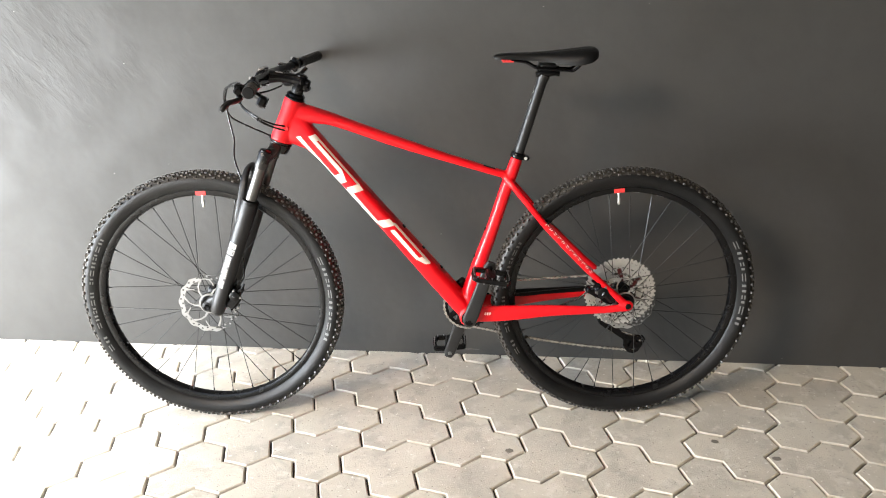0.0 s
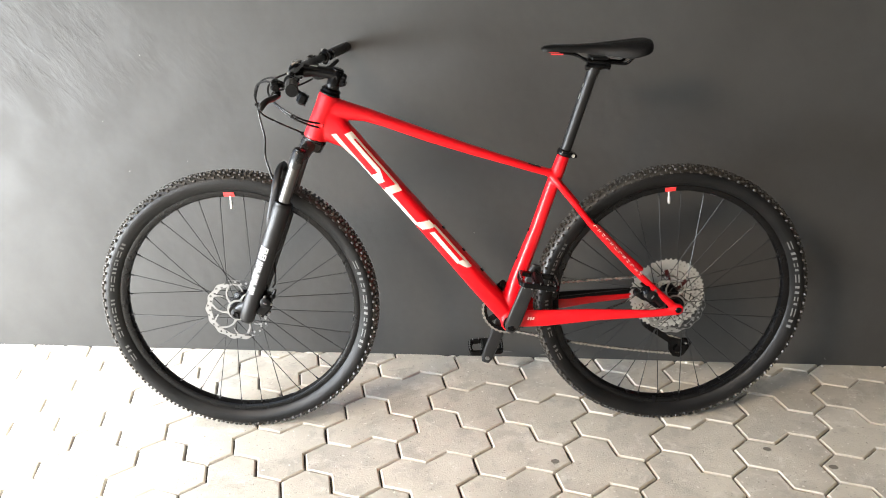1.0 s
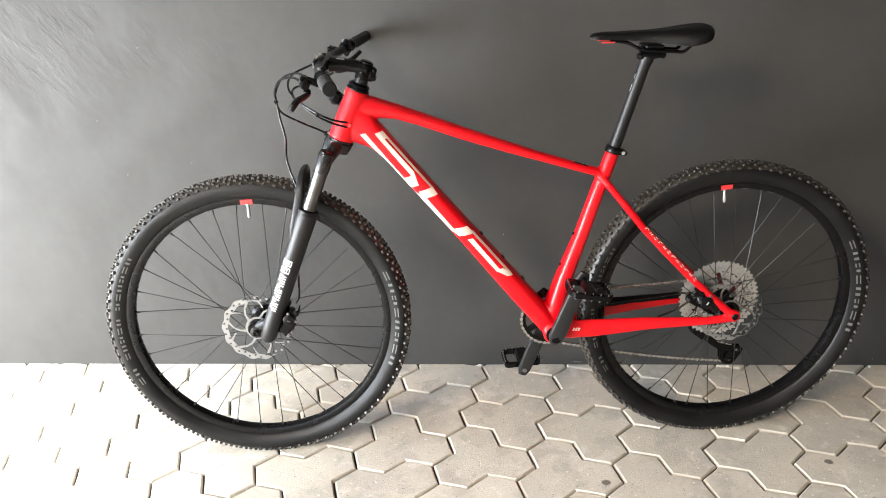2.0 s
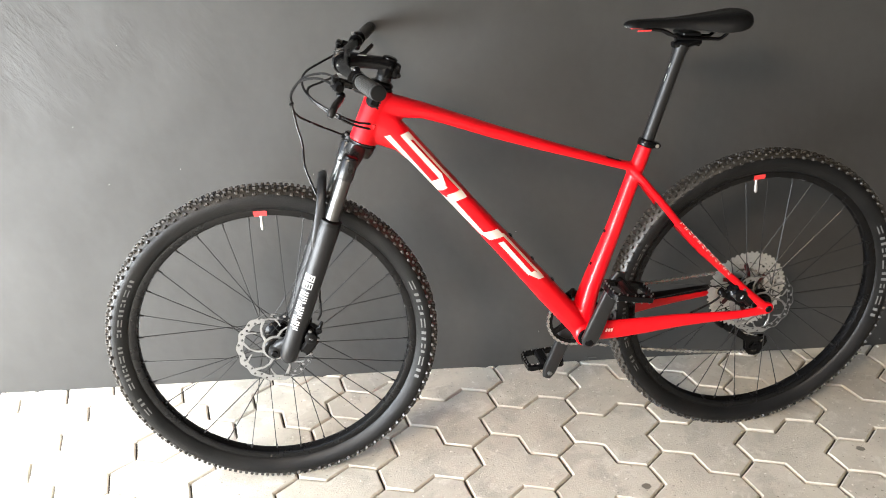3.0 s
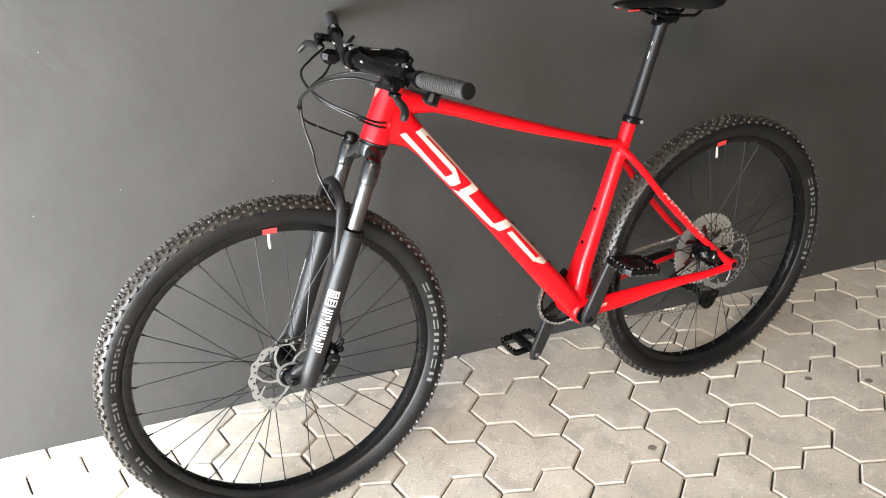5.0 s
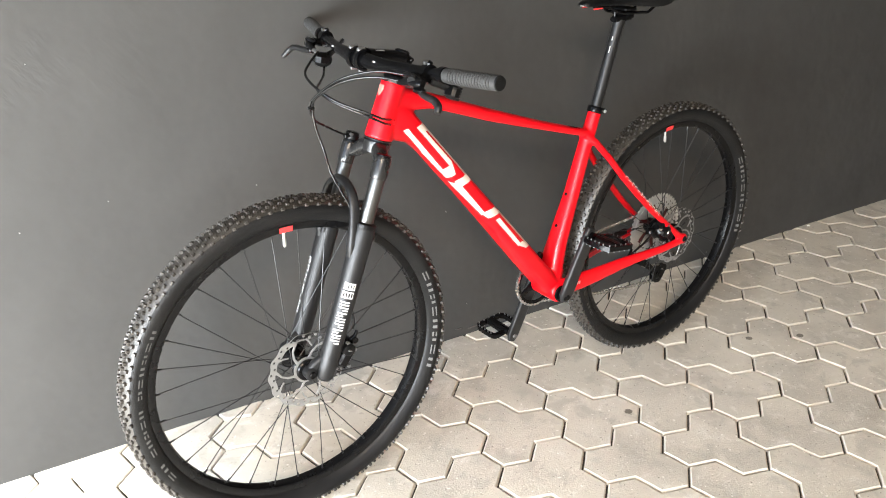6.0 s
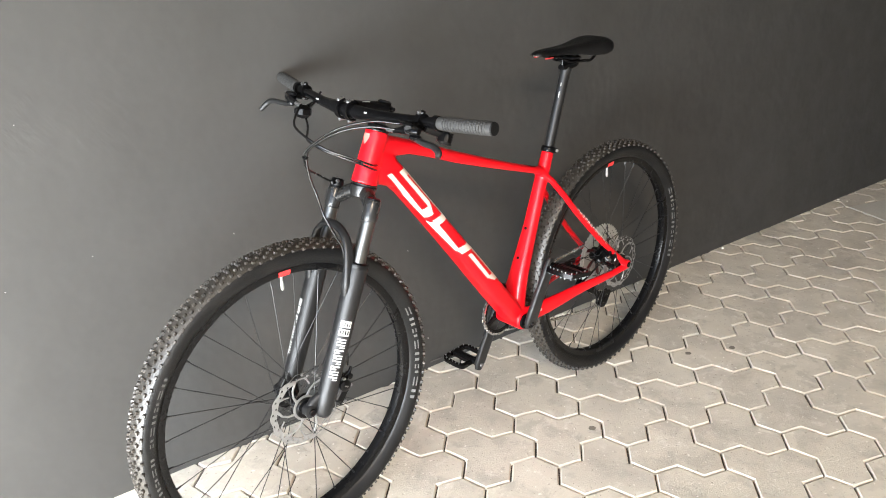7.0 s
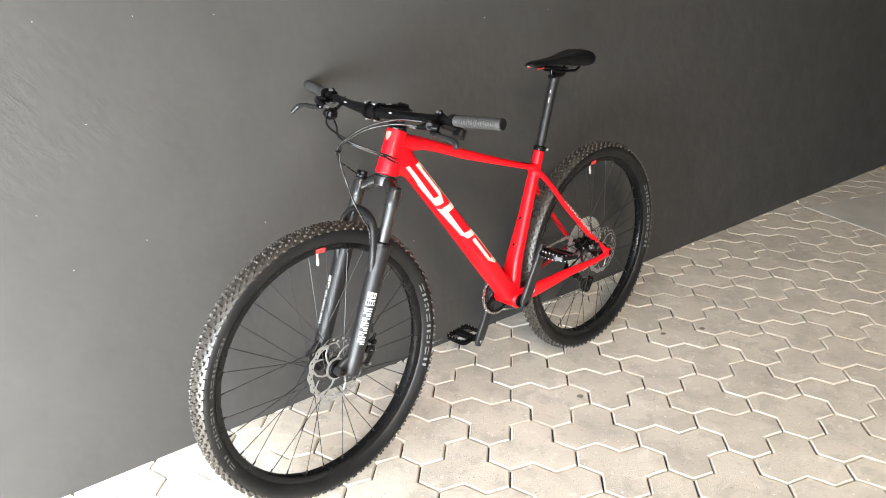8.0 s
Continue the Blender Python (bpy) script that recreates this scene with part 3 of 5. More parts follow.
def tread():
    """The knobs of a tyre, in alternating rows."""
    sh, rows = Shape(), 178
    rng = random.Random(4)
    layout = {0: (-0.0048, 0.0048, -0.0180, 0.0180), 1: (-0.0112, 0.0112, -0.0246, 0.0246)}
    for i in range(rows):
        for y in layout[i % 2]:
            q = abs(y)
            r = float(np.interp(q, (0, 0.011, 0.0195, 0.025, 0.0276), (0.359, 0.358, 0.355, 0.350, 0.343)))
            lean = float(np.interp(q, (0, 0.011, 0.0195, 0.025, 0.0276), (0, 12, 34, 54, 80))) * (1 if y > 0 else -1)
            long, wide, high = (0.0082, 0.0068, 0.0106) if q < 0.02 else (0.0086, 0.0064, 0.0108)
            ang = 360 * (i + rng.uniform(-0.08, 0.08)) / rows
            m = pose(0, 0, 0, 0, -ang, 0) @ pose(r + 0.0008, y, 0, 0, 0, lean)
            rings = []
            for x, f, g in ((-0.5, 1.0, 1.0), (0.32, 0.86, 0.88), (0.46, 0.66, 0.70)):
                x, w, z, b = x * high, f * wide / 2, g * long / 2, 0.0012
                rings.append([(x, -w, b - z), (x, b - w, -z), (x, w - b, -z), (x, w, b - z), (x, w, z - b), (x, w - b, z), (x, b - w, z), (x, -w, z - b)])
            sh.rings(rings, m=m)
    return sh.mesh("tread", KNOB, 25)


TREAD = tread()
BAND = Shape().lathe([(r + 0.0004, y) for r, y in FULL if r > 0.3495], 128)
BAND.f = [f for f in BAND.f if len(f) == 4]
BAND = BAND.mesh("tread_band", BASE, 60)
TYRE = Shape().lathe(FULL, 128, loop=True).mesh("tyre", RUBBER, 60)
RIM_MESH = Shape().lathe([(0.3135, -0.0150), (0.3165, -0.0145), (0.3165, 0.0145), (0.3135, 0.0150), (0.3050, 0.0147), (0.2990, 0.0118), (0.2967, 0.0055),
                          (0.2962, 0.0), (0.2967, -0.0055), (0.2990, -0.0118), (0.3050, -0.0147)], 128, loop=True).mesh("rim", RIM, 30)
NIPPLE = Shape().lathe([(0.0022, 0.0), (0.0022, 0.010), (0.0014, 0.012)], 8).mesh("nipple", SPOKE)


def spoke_mesh(start, end):
    return Shape().tube([start, end], 0.00105, 6).mesh("spoke", SPOKE)


def arc_marks(wheel, spans, mat):
    """Printed bars along the left tyre wall: spans of (start angle, end angle, number of signs, inner and outer radius)."""
    kinds = (((-0.36, -0.14, 0, 1), (0.12, 0.34, 0, 1)),
             ((-0.36, -0.16, 0.1, 0.9), (0.02, 0.36, 0, 0.3), (0.02, 0.36, 0.7, 1)),
             ((-0.36, 0.34, 0.72, 1), (-0.36, 0.34, 0, 0.28)))
    for a0, a1, count, r0, r1 in spans:
        step = (a1 - a0) / count
        made = []
        for strokes in kinds:
            sh = Shape()
            for x0, x1, f0, f1 in strokes:
                lines = []
                for j in range(3):
                    ang = radians(step * (x0 + (x1 - x0) * j / 2))
                    lines.append([(r * math.cos(ang), side_y(r) - 0.0006, r * math.sin(ang)) for r in (r0 + (r1 - r0) * f for f in (f0, (f0 + f1) / 2, f1))])
                sh.add([p for l in lines for p in l], [(i * 3 + j, i * 3 + j + 1, (i + 1) * 3 + j + 1, (i + 1) * 3 + j) for i in range(2) for j in range(2)])
            made.append(sh.mesh("tyre_mark", mat))
        for i in range(count):
            part("tyre_mark", made[i * 2 % 3], mat, wheel, m=pose(0, 0, 0, 0, -(a0 + step * (i + 0.5)), 0))


def hub_shape(half, drive):
    f = 0.020 if drive else 0.024
    sh = Shape().lathe([(0.006, -half), (0.0085, -half), (0.0085, -half + 0.006), (0.013, -half + 0.008), (0.016, -0.040), (0.0275, -0.037), (0.029, -0.0355), (0.029, -0.0325), (0.0275, -0.031), (0.018, -0.026),
                        (0.0135, -0.015), (0.0135, 0.008), (0.018, f - 0.004), (0.0275, f), (0.029, f + 0.0015), (0.029, f + 0.0045), (0.0275, f + 0.006), (0.016, f + 0.010), (0.012, half - 0.006), (0.0085, half), (0.006, half)], 32)
    return sh


def rotor_shape():
    out, holes = [], []
    for i in range(144):
        a = 2 * math.pi * i / 144
        r = 0.0862 + 0.0021 * math.sin(a * 14)
        out.append((r * math.cos(a), r * math.sin(a)))
    holes.append([((0.0722 + 0.0010 * math.sin(14 * q)) * math.cos(q), (0.0722 + 0.0010 * math.sin(14 * q)) * math.sin(q)) for q in [2 * math.pi * i / 84 for i in range(84)]])
    for i in range(36):
        a = 2 * math.pi * i / 36
        r = 0.0758 if i % 2 else 0.0818
        holes.append(circle(0.0031, 8, (r * math.cos(a), r * math.sin(a))))
    sh = Shape().plate(out, holes, -0.001, 0.001)
    for i in range(6):
        a = 2 * math.pi * i / 6
        pts = [Vector((r * math.cos(a + t), 0, r * math.sin(a + t))) for r, t in ((0.028, 0.42), (0.044, 0.30), (0.058, 0.14), (0.073, -0.08))]
        sh.tube(pts, [(0.0009, 0.0036, 4), (0.0009, 0.0025, 4), (0.0009, 0.0023, 4), (0.0009, 0.0036, 4)], 8, (0, 1, 0))
        b = a + 0.30
        pts = [Vector((r * math.cos(b + t), 0, r * math.sin(b + t))) for r, t in ((0.056, 0.10), (0.064, 0.20), (0.074, 0.32))]
        sh.tube(pts, [(0.0009, 0.0018, 4), (0.0009, 0.0018, 4), (0.0009, 0.0028, 4)], 8, (0, 1, 0))
    sh.plate(circle(0.030, 36), [circle(0.024, 24)], -0.0012, 0.0012)
    return sh.mesh("brake_rotor", ROTOR)


ROTOR_MESH = rotor_shape()
LOCKRING = Shape().lathe([(0.010, -0.005), (0.021, -0.005), (0.0235, -0.003), (0.024, 0.002), (0.012, 0.003)], 28).mesh("lockring", BLACK)


def wheel(at, m, rear):
    """One wheel: rim, tyre with tread and print, hub, spokes, valve and brake rotor."""
    at_m = m @ Matrix.Translation((at[0], 0, at[1]))
    rim = part("rear_wheel" if rear else "front_wheel", RIM_MESH, RIM, bicycle, "black spoked wheel with a knobbly tyre", at_m)
    part("tyre", TYRE, RUBBER, rim, "black rubber tyre")
    tagged(part("tread", TREAD, KNOB, rim, "dusty tread knobs"), kind="stuff")
    part("tread_band", BAND, BASE, rim, "dusty crown of the tyre")
    half = 0.066 if rear else 0.050
    part("hub", hub_shape(half, rear), BLACK, rim, "black hub")
    left, right = -0.034, (0.022 if rear else 0.026)
    for side, y in ((0, left), (1, right)):
        for way in (1, -1):
            a = radians(way * 74)
            me = spoke_mesh(Vector((0.0275 * math.cos(a), y + 0.001 * way, 0.0275 * math.sin(a))), Vector((0.2975, (-0.003 if side == 0 else 0.003), 0)))
            off = side * 360 / 32 + (360 / 16 if way < 0 else 0)
            for i in range(8):
                turn = off + i * 45 + (10.2 if rear else 5.4)
                part("spoke", me, SPOKE, rim, m=pose(0, 0, 0, 0, -turn, 0))
                part("nipple", NIPPLE, SPOKE, rim, m=pose(0, 0, 0, 0, -turn, 0) @ pose(0.2980, (-0.003 if side == 0 else 0.003), 0, 0, 0, 90))
    turn = 3.0 if rear else 0.0
    arc_marks(rim, [(146.5 + turn, 172 + turn, 6, 0.3265, 0.3355), (175 + turn, 195 + turn, 5, 0.3265, 0.3355), (198.5 + turn, 208 + turn, 2, 0.3265, 0.3350)], PRINT)
    arc_marks(rim, [(338 + 2.2 * turn, 383.5 + 2.2 * turn, 8, 0.3255, 0.3355)], PRINT)
    # valve with its sticker
    va = 90.2 if not rear else 95.1
    part("valve", Shape().lathe([(0.0045, -0.002), (0.0045, 0.003), (0.0029, 0.004), (0.0029, 0.016), (0.0038, 0.017), (0.0038, 0.030), (0.0022, 0.034)], 12), STEEL, rim, "silver valve", pose(0, 0, 0, 0, -va, 0) @ pose(0.297, 0, 0, 0, 0, 90))
    st = Shape()
    rows = [[(r * math.cos(q), y, r * math.sin(q)) for r, y in ((0.2985, -0.0122), (0.3045, -0.0152), (0.3105, -0.0156))] for q in [radians(-2.6 + 5.2 * i / 5) for i in range(6)]]
    st.add([p for r in rows for p in r], [(i * 3 + j, i * 3 + j + 1, (i + 1) * 3 + j + 1, (i + 1) * 3 + j) for i in range(5) for j in range(2)])
    part("rim_sticker", st, REDPRINT, rim, "red sticker", pose(0, 0, 0, 0, -va, 0))
    ry = -0.0415 if not rear else -0.049
    part("brake_rotor", ROTOR_MESH, ROTOR, rim, "perforated steel brake rotor", pose(0, ry, 0, 0, 10, 0) @ Matrix.Scale(0.925 if rear else 0.965, 4))
    part("lockring", LOCKRING, BLACK, rim, m=pose(0, ry - 0.002, 0))
    return rim


wheel(FRONT, STEER, False)
rear_wheel = wheel(REAR, Matrix(), True)


# ---------------------------------------------------------------- fork, steered with the front wheel
def leg(w, k):
    """Middle of a fork leg at height w, on the left (k = 1) or right."""
    return P(-0.4640 + (w - 0.793) * 0.382, k * 0.0665, w)


def build_fork():
    crown = Shape()
    line = spline([leg(0.766, 1), P(-0.464, 0.052, 0.774), P(-0.452, 0.028, 0.788), P(-0.443, 0, 0.794), P(-0.452, -0.028, 0.788), P(-0.464, -0.052, 0.774), leg(0.766, -1)], 4)
    thick = [float(np.interp(abs(i - 12), (0, 5, 9, 12), (0.0150, 0.0150, 0.0128, 0.0115))) for i in range(25)]
    bridge = Shape().tube(line, [(q, q, 2.6) for q in thick], 16, (0.93, 0, -0.36))
    crown.lathe([(0.015, -0.012), (0.024, -0.010), (0.0275, 0.004), (0.0275, 0.018), (0.018, 0.020)], 28, m=turned(0.788))
    for k in (1, -1):
        crown.tube([leg(0.790, k), leg(0.786, k), leg(0.757, k), leg(0.751, k), leg(0.748, k)], [0.0155, 0.0174, 0.0170, 0.0168, 0.0155], 24, (0, 1, 0))
    ob = part("fork", crown, CROWN, bicycle, "black suspension fork", STEER, 50)
    part("crown_bridge", bridge, CROWN, ob, "black fork crown", sharp=60)
    for k in (1, -1):
        part("stanchion", Shape().tube([leg(0.752, k), leg(0.640, k)], 0.0149, 28, (0, 1, 0)), STANCHION, ob, "polished dark stanchion tube")
        part("top_cap", Shape().tube([leg(0.7895, k), leg(0.7930, k), leg(0.7945, k)], [0.0150, 0.0150, 0.0125], 20, (0, 1, 0)), BLACK, ob)
        part("dust_seal", Shape().tube([leg(0.664, k), leg(0.662, k), leg(0.655, k), leg(0.652, k)], [0.0180, 0.0225, 0.0232, 0.0215], 24, (0, 1, 0)), PLASTIC, ob)
        lower = Shape()
        ws = (0.656, 0.640, 0.600, 0.52, 0.44, 0.38, 0.352, 0.344)
        lower.tube([leg(w, k) for w in ws], [0.0222, 0.0235, 0.0222, 0.0218, 0.0212, 0.0205, 0.0190, 0.0140], 28, (0, 1, 0))
        lower.tube([leg(0.388, k) + Vector((0, k * 0.004, 0)), P(-0.648, k * 0.058, 0.374), P(-0.660, k * 0.057, 0.3635)], [(0.010, 0.017, 2.5), (0.010, 0.016, 2.5), (0.010, 0.0125, 2.2)], 16, (0, 1, 0))
        lower.lathe([(0.009, -0.011), (0.0140, -0.009), (0.0140, 0.009), (0.009, 0.011)], 24, P(-0.660, k * 0.058, 0.3635))
        part("lower_leg", lower, FORK, ob, "satin black lower leg", sharp=60)
    half = [P(-0.556, 0.0665, 0.585), P(-0.545, 0.067, 0.632), P(-0.536, 0.064, 0.676), P(-0.530, 0.052, 0.714), P(-0.527, 0.026, 0.734)]
    arch = spline(half + [P(-0.526, 0, 0.738)] + [Vector((q.x, -q.y, q.z)) for q in reversed(half)], 5)
    wide = [float(np.interp(abs(i / (len(arch) - 1) - 0.5), (0, 0.2, 0.32, 0.42, 0.5), (0.0085, 0.0095, 0.011, 0.013, 0.006))) for i in range(len(arch))]
    deep = [float(np.interp(abs(i / (len(arch) - 1) - 0.5), (0, 0.2, 0.32, 0.42, 0.5), (0.0065, 0.0062, 0.0075, 0.012, 0.008))) for i in range(len(arch))]
    part("fork_arch", Shape().tube(arch, [(a, b, 2.8) for a, b in zip(wide, deep)], 16, (0.9, 0, 0.4)), FORK, ob, "black fork arch over the tyre", sharp=60)
    # lockout drum with its cable stop on the right leg
    drum = part("lockout_drum", Shape().tube([leg(0.7935, -1), leg(0.797, -1), leg(0.806, -1), leg(0.809, -1)], [0.0135, 0.0150, 0.0145, 0.0110], 20, (0, 1, 0)), PLASTIC, ob, "black lockout drum")
    part("cable_stop", Shape().box((0.014, 0.010, 0.009), None, 0.002), BLACK, drum, m=Matrix.Translation(P(-0.476, -0.060, 0.805)))
    part("stop_screw", Shape().lathe([(0.0015, -0.0035), (0.0034, -0.003), (0.0034, 0.003)], 12), BOLT, drum, m=Matrix.Translation(P(-0.470, -0.052, 0.808)))
    # axle end on the left with its socket
    part("axle_end", Shape().lathe([(0.0032, -0.0030), (0.0062, -0.0040), (0.0075, -0.0030), (0.0078, 0.004)], 20, P(-0.660, 0.0695, 0.3635)), BLACK, ob, "black axle end with a hexagon socket")
    # print on the legs, as plain bars
    for k, shift in ((1, 0), (-1, 38)):
        for i in range(8):
            w = 0.507 - 0.0112 * i
            for dw, mid, wide in (((0.0028, 28, 52), (-0.0026, 28, 52)), ((0.0026, 28, 52), (-0.0026, 38, 32)), ((0.0026, 28, 52), (-0.0026, 17, 30)))[i * 2 % 3]:
                part("leg_mark", leg_patch(w + dw, 0.0030, wide, k, turn=mid + shift), WHITE, ob)
        for dw in (0.0085, -0.0085):
            part("leg_panel", leg_patch(0.5330 + dw, 0.0140, 62, k, turn=26 + shift), WHITE, ob, "white panel print")
            for j in range(4):
                part("leg_panel_mark", leg_patch(0.5330 + dw, 0.0080, 5 if dw > 0 else 8, k, 0.0009, turn=26 + shift + 14 * (j - 1.5)), PLASTIC, ob)
    return ob


def leg_patch(w, height, width, k, lift=0.0005, turn=24):
    """A curved patch on the outer front of a fork leg, width in degrees."""
    sh, cols = Shape(), 8
    rows = []
    for i in range(3):
        q = leg(w + height * (i / 2 - 0.5), k)
        r = float(np.interp(q.z, (0.38, 0.44, 0.52, 0.60), (0.0205, 0.0212, 0.0218, 0.0222))) + lift
        rows.append([])
        for j in range(cols):
            a = radians(turn + width * (j / (cols - 1) - 0.5))
            rows[-1].append(q + Vector((-0.934, 0, 0.357)) * (r * math.sin(a)) + Vector((0, -k * r * math.cos(a), 0)))
    sh.add([p for r in rows for p in r], [(i * cols + j, i * cols + j + 1, (i + 1) * cols + j + 1, (i + 1) * cols + j) for i in range(2) for j in range(cols - 1)])
    return sh


fork = build_fork()


def caliper(parent, m):
    """A disc brake caliper in its own axes, about 6 cm long."""
    body = part("brake_caliper", Shape().box((0.030, 0.036, 0.052), None, 0.007), BLACK, parent, "black hydraulic brake caliper", m)
    part("piston_housing", Shape().lathe([(0.010, -0.008), (0.0135, -0.006), (0.0135, 0.005), (0.011, 0.008)], 22), PLASTIC, body, m=pose(0.001, -0.020, 0.006))
    part("housing_cap", Shape().box((0.009, 0.004, 0.003), None, 0.001), BOLT, body, m=pose(0.001, -0.0285, 0.006))
    part("mount", Shape().box((0.016, 0.018, 0.078), None, 0.004), BLACK, body, m=pose(-0.015, 0.006, 0.002))
    for z in (0.034, -0.032):
        part("mount_bolt", Shape().lathe([(0.0035, -0.007), (0.0055, -0.006), (0.0055, 0.006), (0.0035, 0.007)], 14), BLACK, body, m=pose(-0.013, -0.002, z))
    part("caliper_half", Shape().box((0.026, 0.012, 0.044), None, 0.005), PLASTIC, body, m=pose(0.004, -0.017, -0.014, 0, 14, 0))
    part("pad_fin", Shape().box((0.020, 0.010, 0.006), None, 0.0015), BOLT, body, m=pose(0.012, -0.004, -0.020, 0, 30, 0))
    part("banjo", Shape().lathe([(0.003, -0.007), (0.0065, -0.006), (0.0065, 0.006), (0.003, 0.007)], 16), BLACK, body, m=pose(0.012, -0.014, 0.026))
    for x, z in ((0.014, -0.030), (-0.006, 0.020), (0.016, 0.008)):
        part("body_bolt", Shape().lathe([(0.0015, -0.0035), (0.0036, -0.003), (0.0036, 0.003)], 12), BOLT, body, m=pose(x, -0.0215, z))
    part("hose_fitting", Shape().tube([(0.006, -0.008, 0.022), (0.012, -0.012, 0.034), (0.012, -0.012, 0.046)], [0.0055, 0.0045, 0.003], 12), BLACK, body)
    return body


caliper(bicycle, STEER @ Matrix.Translation(P(-0.582, 0.056, 0.394)) @ pose(0, 0, 0, 0, 24, 0))
caliper(bicycle, Matrix.Translation(P(0.415, 0.048, 0.392)) @ pose(0, 0, 0, 0, -58, 0) @ Matrix.Diagonal((1.12, 1.0, 1.05, 1)))


# ---------------------------------------------------------------- bar, stem, grips, levers, hoses (steered too)
def bar_at(s):
    """The middle line of the handlebar at s to the left."""
    q = abs(s)
    return P(-0.466 + float(np.interp(q, (0, 0.04, 0.10, 0.20, 0.243, 0.372), (0, 0, 0.004, 0.024, 0.033, 0.061))), s,
             0.970 + float(np.interp(q, (0, 0.04, 0.12, 0.24, 0.372), (0, 0, 0.003, 0.007, 0.013))))


bar_path = [bar_at(s) for s in np.linspace(-0.367, 0.367, 61)]
bar_size = [float(np.interp(abs(p.y), (0, 0.030, 0.085, 0.135, 0.4), (0.0148, 0.0145, 0.0113, 0.0100, 0.0100))) for p in bar_path]
bar = part("handlebar", Shape().tube(bar_path, bar_size, 24, (0, 0, 1)), BLACK, bicycle, "black flat handlebar", BAR_TURN, 60)
for s in (0.075, -0.105):
    part("bar_mark", Shape().box((0.002, 0.009, 0.003), None, 0.0005), WHITE, bar, m=Matrix.Translation(bar_at(s) + Vector((-0.0118, 0, 0.0055))) @ pose(0, 0, 0, 0, 30, 0))


def grip(k):
    s0, s1 = 0.250, 0.369
    path = [bar_at(k * s) for s in np.linspace(s0, s1, 16)]
    r = [0.0120, 0.0130] + [0.0121] * 12 + [0.0132, 0.0128]
    ob = part("grip", Shape().tube(path, r, 28, (0, 0, 1)), GRIP, bicycle, "grey ribbed rubber grip", BAR_TURN, 50)
    rib = Shape()
    for i in range(16):
        s = s0 + 0.014 + i * 0.0061
        q, d = bar_at(k * s), (bar_at(k * (s + 0.01)) - bar_at(k * s)).normalized()
        for j in range(14):
            a = 2 * math.pi * (j + 0.5 * (i % 2)) / 14
            up = Vector((0, 0, 1))
            side = d.cross(up).normalized()
            up = side.cross(d)
            o = q + (side * math.cos(a) + up * math.sin(a)) * 0.0124
            mm = Matrix((d, d.cross(o - q).normalized(), (o - q).normalized())).transposed().to_4x4()
            mm.translation = o
            rib.box((0.0036, 0.0050, 0.0022), mm, 0.0004)
    tagged(part("grip_ribs", rib, GRIP, ob), kind="stuff")
    end = bar_at(k * s1)
    part("end_plug", Shape().lathe([(0.0015, -0.0032), (0.0119, -0.0028), (0.0130, -0.0006), (0.0125, 0.003)], 28), GRIPEND, ob, "dark round grip end", Matrix.Translation(end) @ pose(0, 0, 0, 0 if k > 0 else 180, 0, 7 * k))
    part("grip_collar", Shape().lathe([(0.0100, -0.006), (0.0140, -0.005), (0.0140, 0.005), (0.0100, 0.006)], 24), BLACK, ob, m=Matrix.Translation(bar_at(k * 0.244)) @ pose(0, 0, 0, 0, 0, 7 * k))
    return ob


grip(1)
grip(-1)


def build_stem():
    sh = Shape()
    sh.tube([P(-0.452, 0, 0.9710), P(-0.43, 0, 0.9695), P(-0.40, 0, 0.9650), P(-0.372, 0, 0.958)], [(0.021, 0.0170, 3.2), (0.017, 0.0135, 2.8), (0.0155, 0.0130, 2.8), (0.0165, 0.0150, 2.6)], 20, (0, 1, 0))
    sh.lathe([(0.012, -0.022), (0.0158, -0.021), (0.0162, 0.012), (0.014, 0.0145)], 28, m=turned(0.957))
    sh.box((0.022, 0.018, 0.032), Matrix.Translation(P(-0.3655, 0, 0.9475)) @ pose(0, 0, 0, 0, 21, 0), 0.004)
    ob = part("stem", sh, BLACK, bicycle, "black alloy stem", BAR_TURN, 50)
    cap = Shape()
    for s in (0.0165, -0.0165):
        cap.tube([P(-0.466 + 0.0190 * math.cos(a), s, 0.970 + 0.0190 * math.sin(a)) for a in [radians(q) for q in range(80, 281, 20)]], [(0.0050, 0.0035, 3)] * 11, 8, (0, 1, 0))
    part("face_plate", cap, BLACK, ob, "black face plate")
    for s in (0.0165, -0.0165):
        for w in (0.0195, -0.0195):
            part("plate_bolt", Shape().lathe([(0.0022, -0.008), (0.0042, -0.007), (0.0042, 0.007), (0.0030, 0.008)], 12), BOLT, ob, "steel bolt", Matrix.Translation(P(-0.471, s, 0.970 + w)) @ pose(0, 0, 0, 0, 0, 90))
    part("steerer_spacer", Shape().lathe([(0.012, -0.012), (0.0156, -0.012), (0.0158, 0.010), (0.012, 0.010)], 28), SATIN, ob, m=turned(0.9335))
    part("top_cap", Shape().lathe([(0.0150, 0.0), (0.0153, 0.002), (0.011, 0.005), (0.004, 0.005)], 24), BLACK, ob, m=turned(0.9705))
    for w in (0.956, 0.973):
        part("pinch_bolt", Shape().lathe([(0.003, -0.013), (0.0042, -0.012), (0.0042, 0.012), (0.003, 0.013)], 12), BLACK, ob, m=Matrix.Translation(P(-0.3575, 0, w - 0.018)))
    part("stem_mark", Shape().box((0.018, 0.006, 0.001), None, 0.0003), WHITE, ob, m=Matrix.Translation(P(-0.428, 0.0100, 0.9822)) @ pose(0, 0, 0, 0, 7, 0))
    return ob


build_stem()


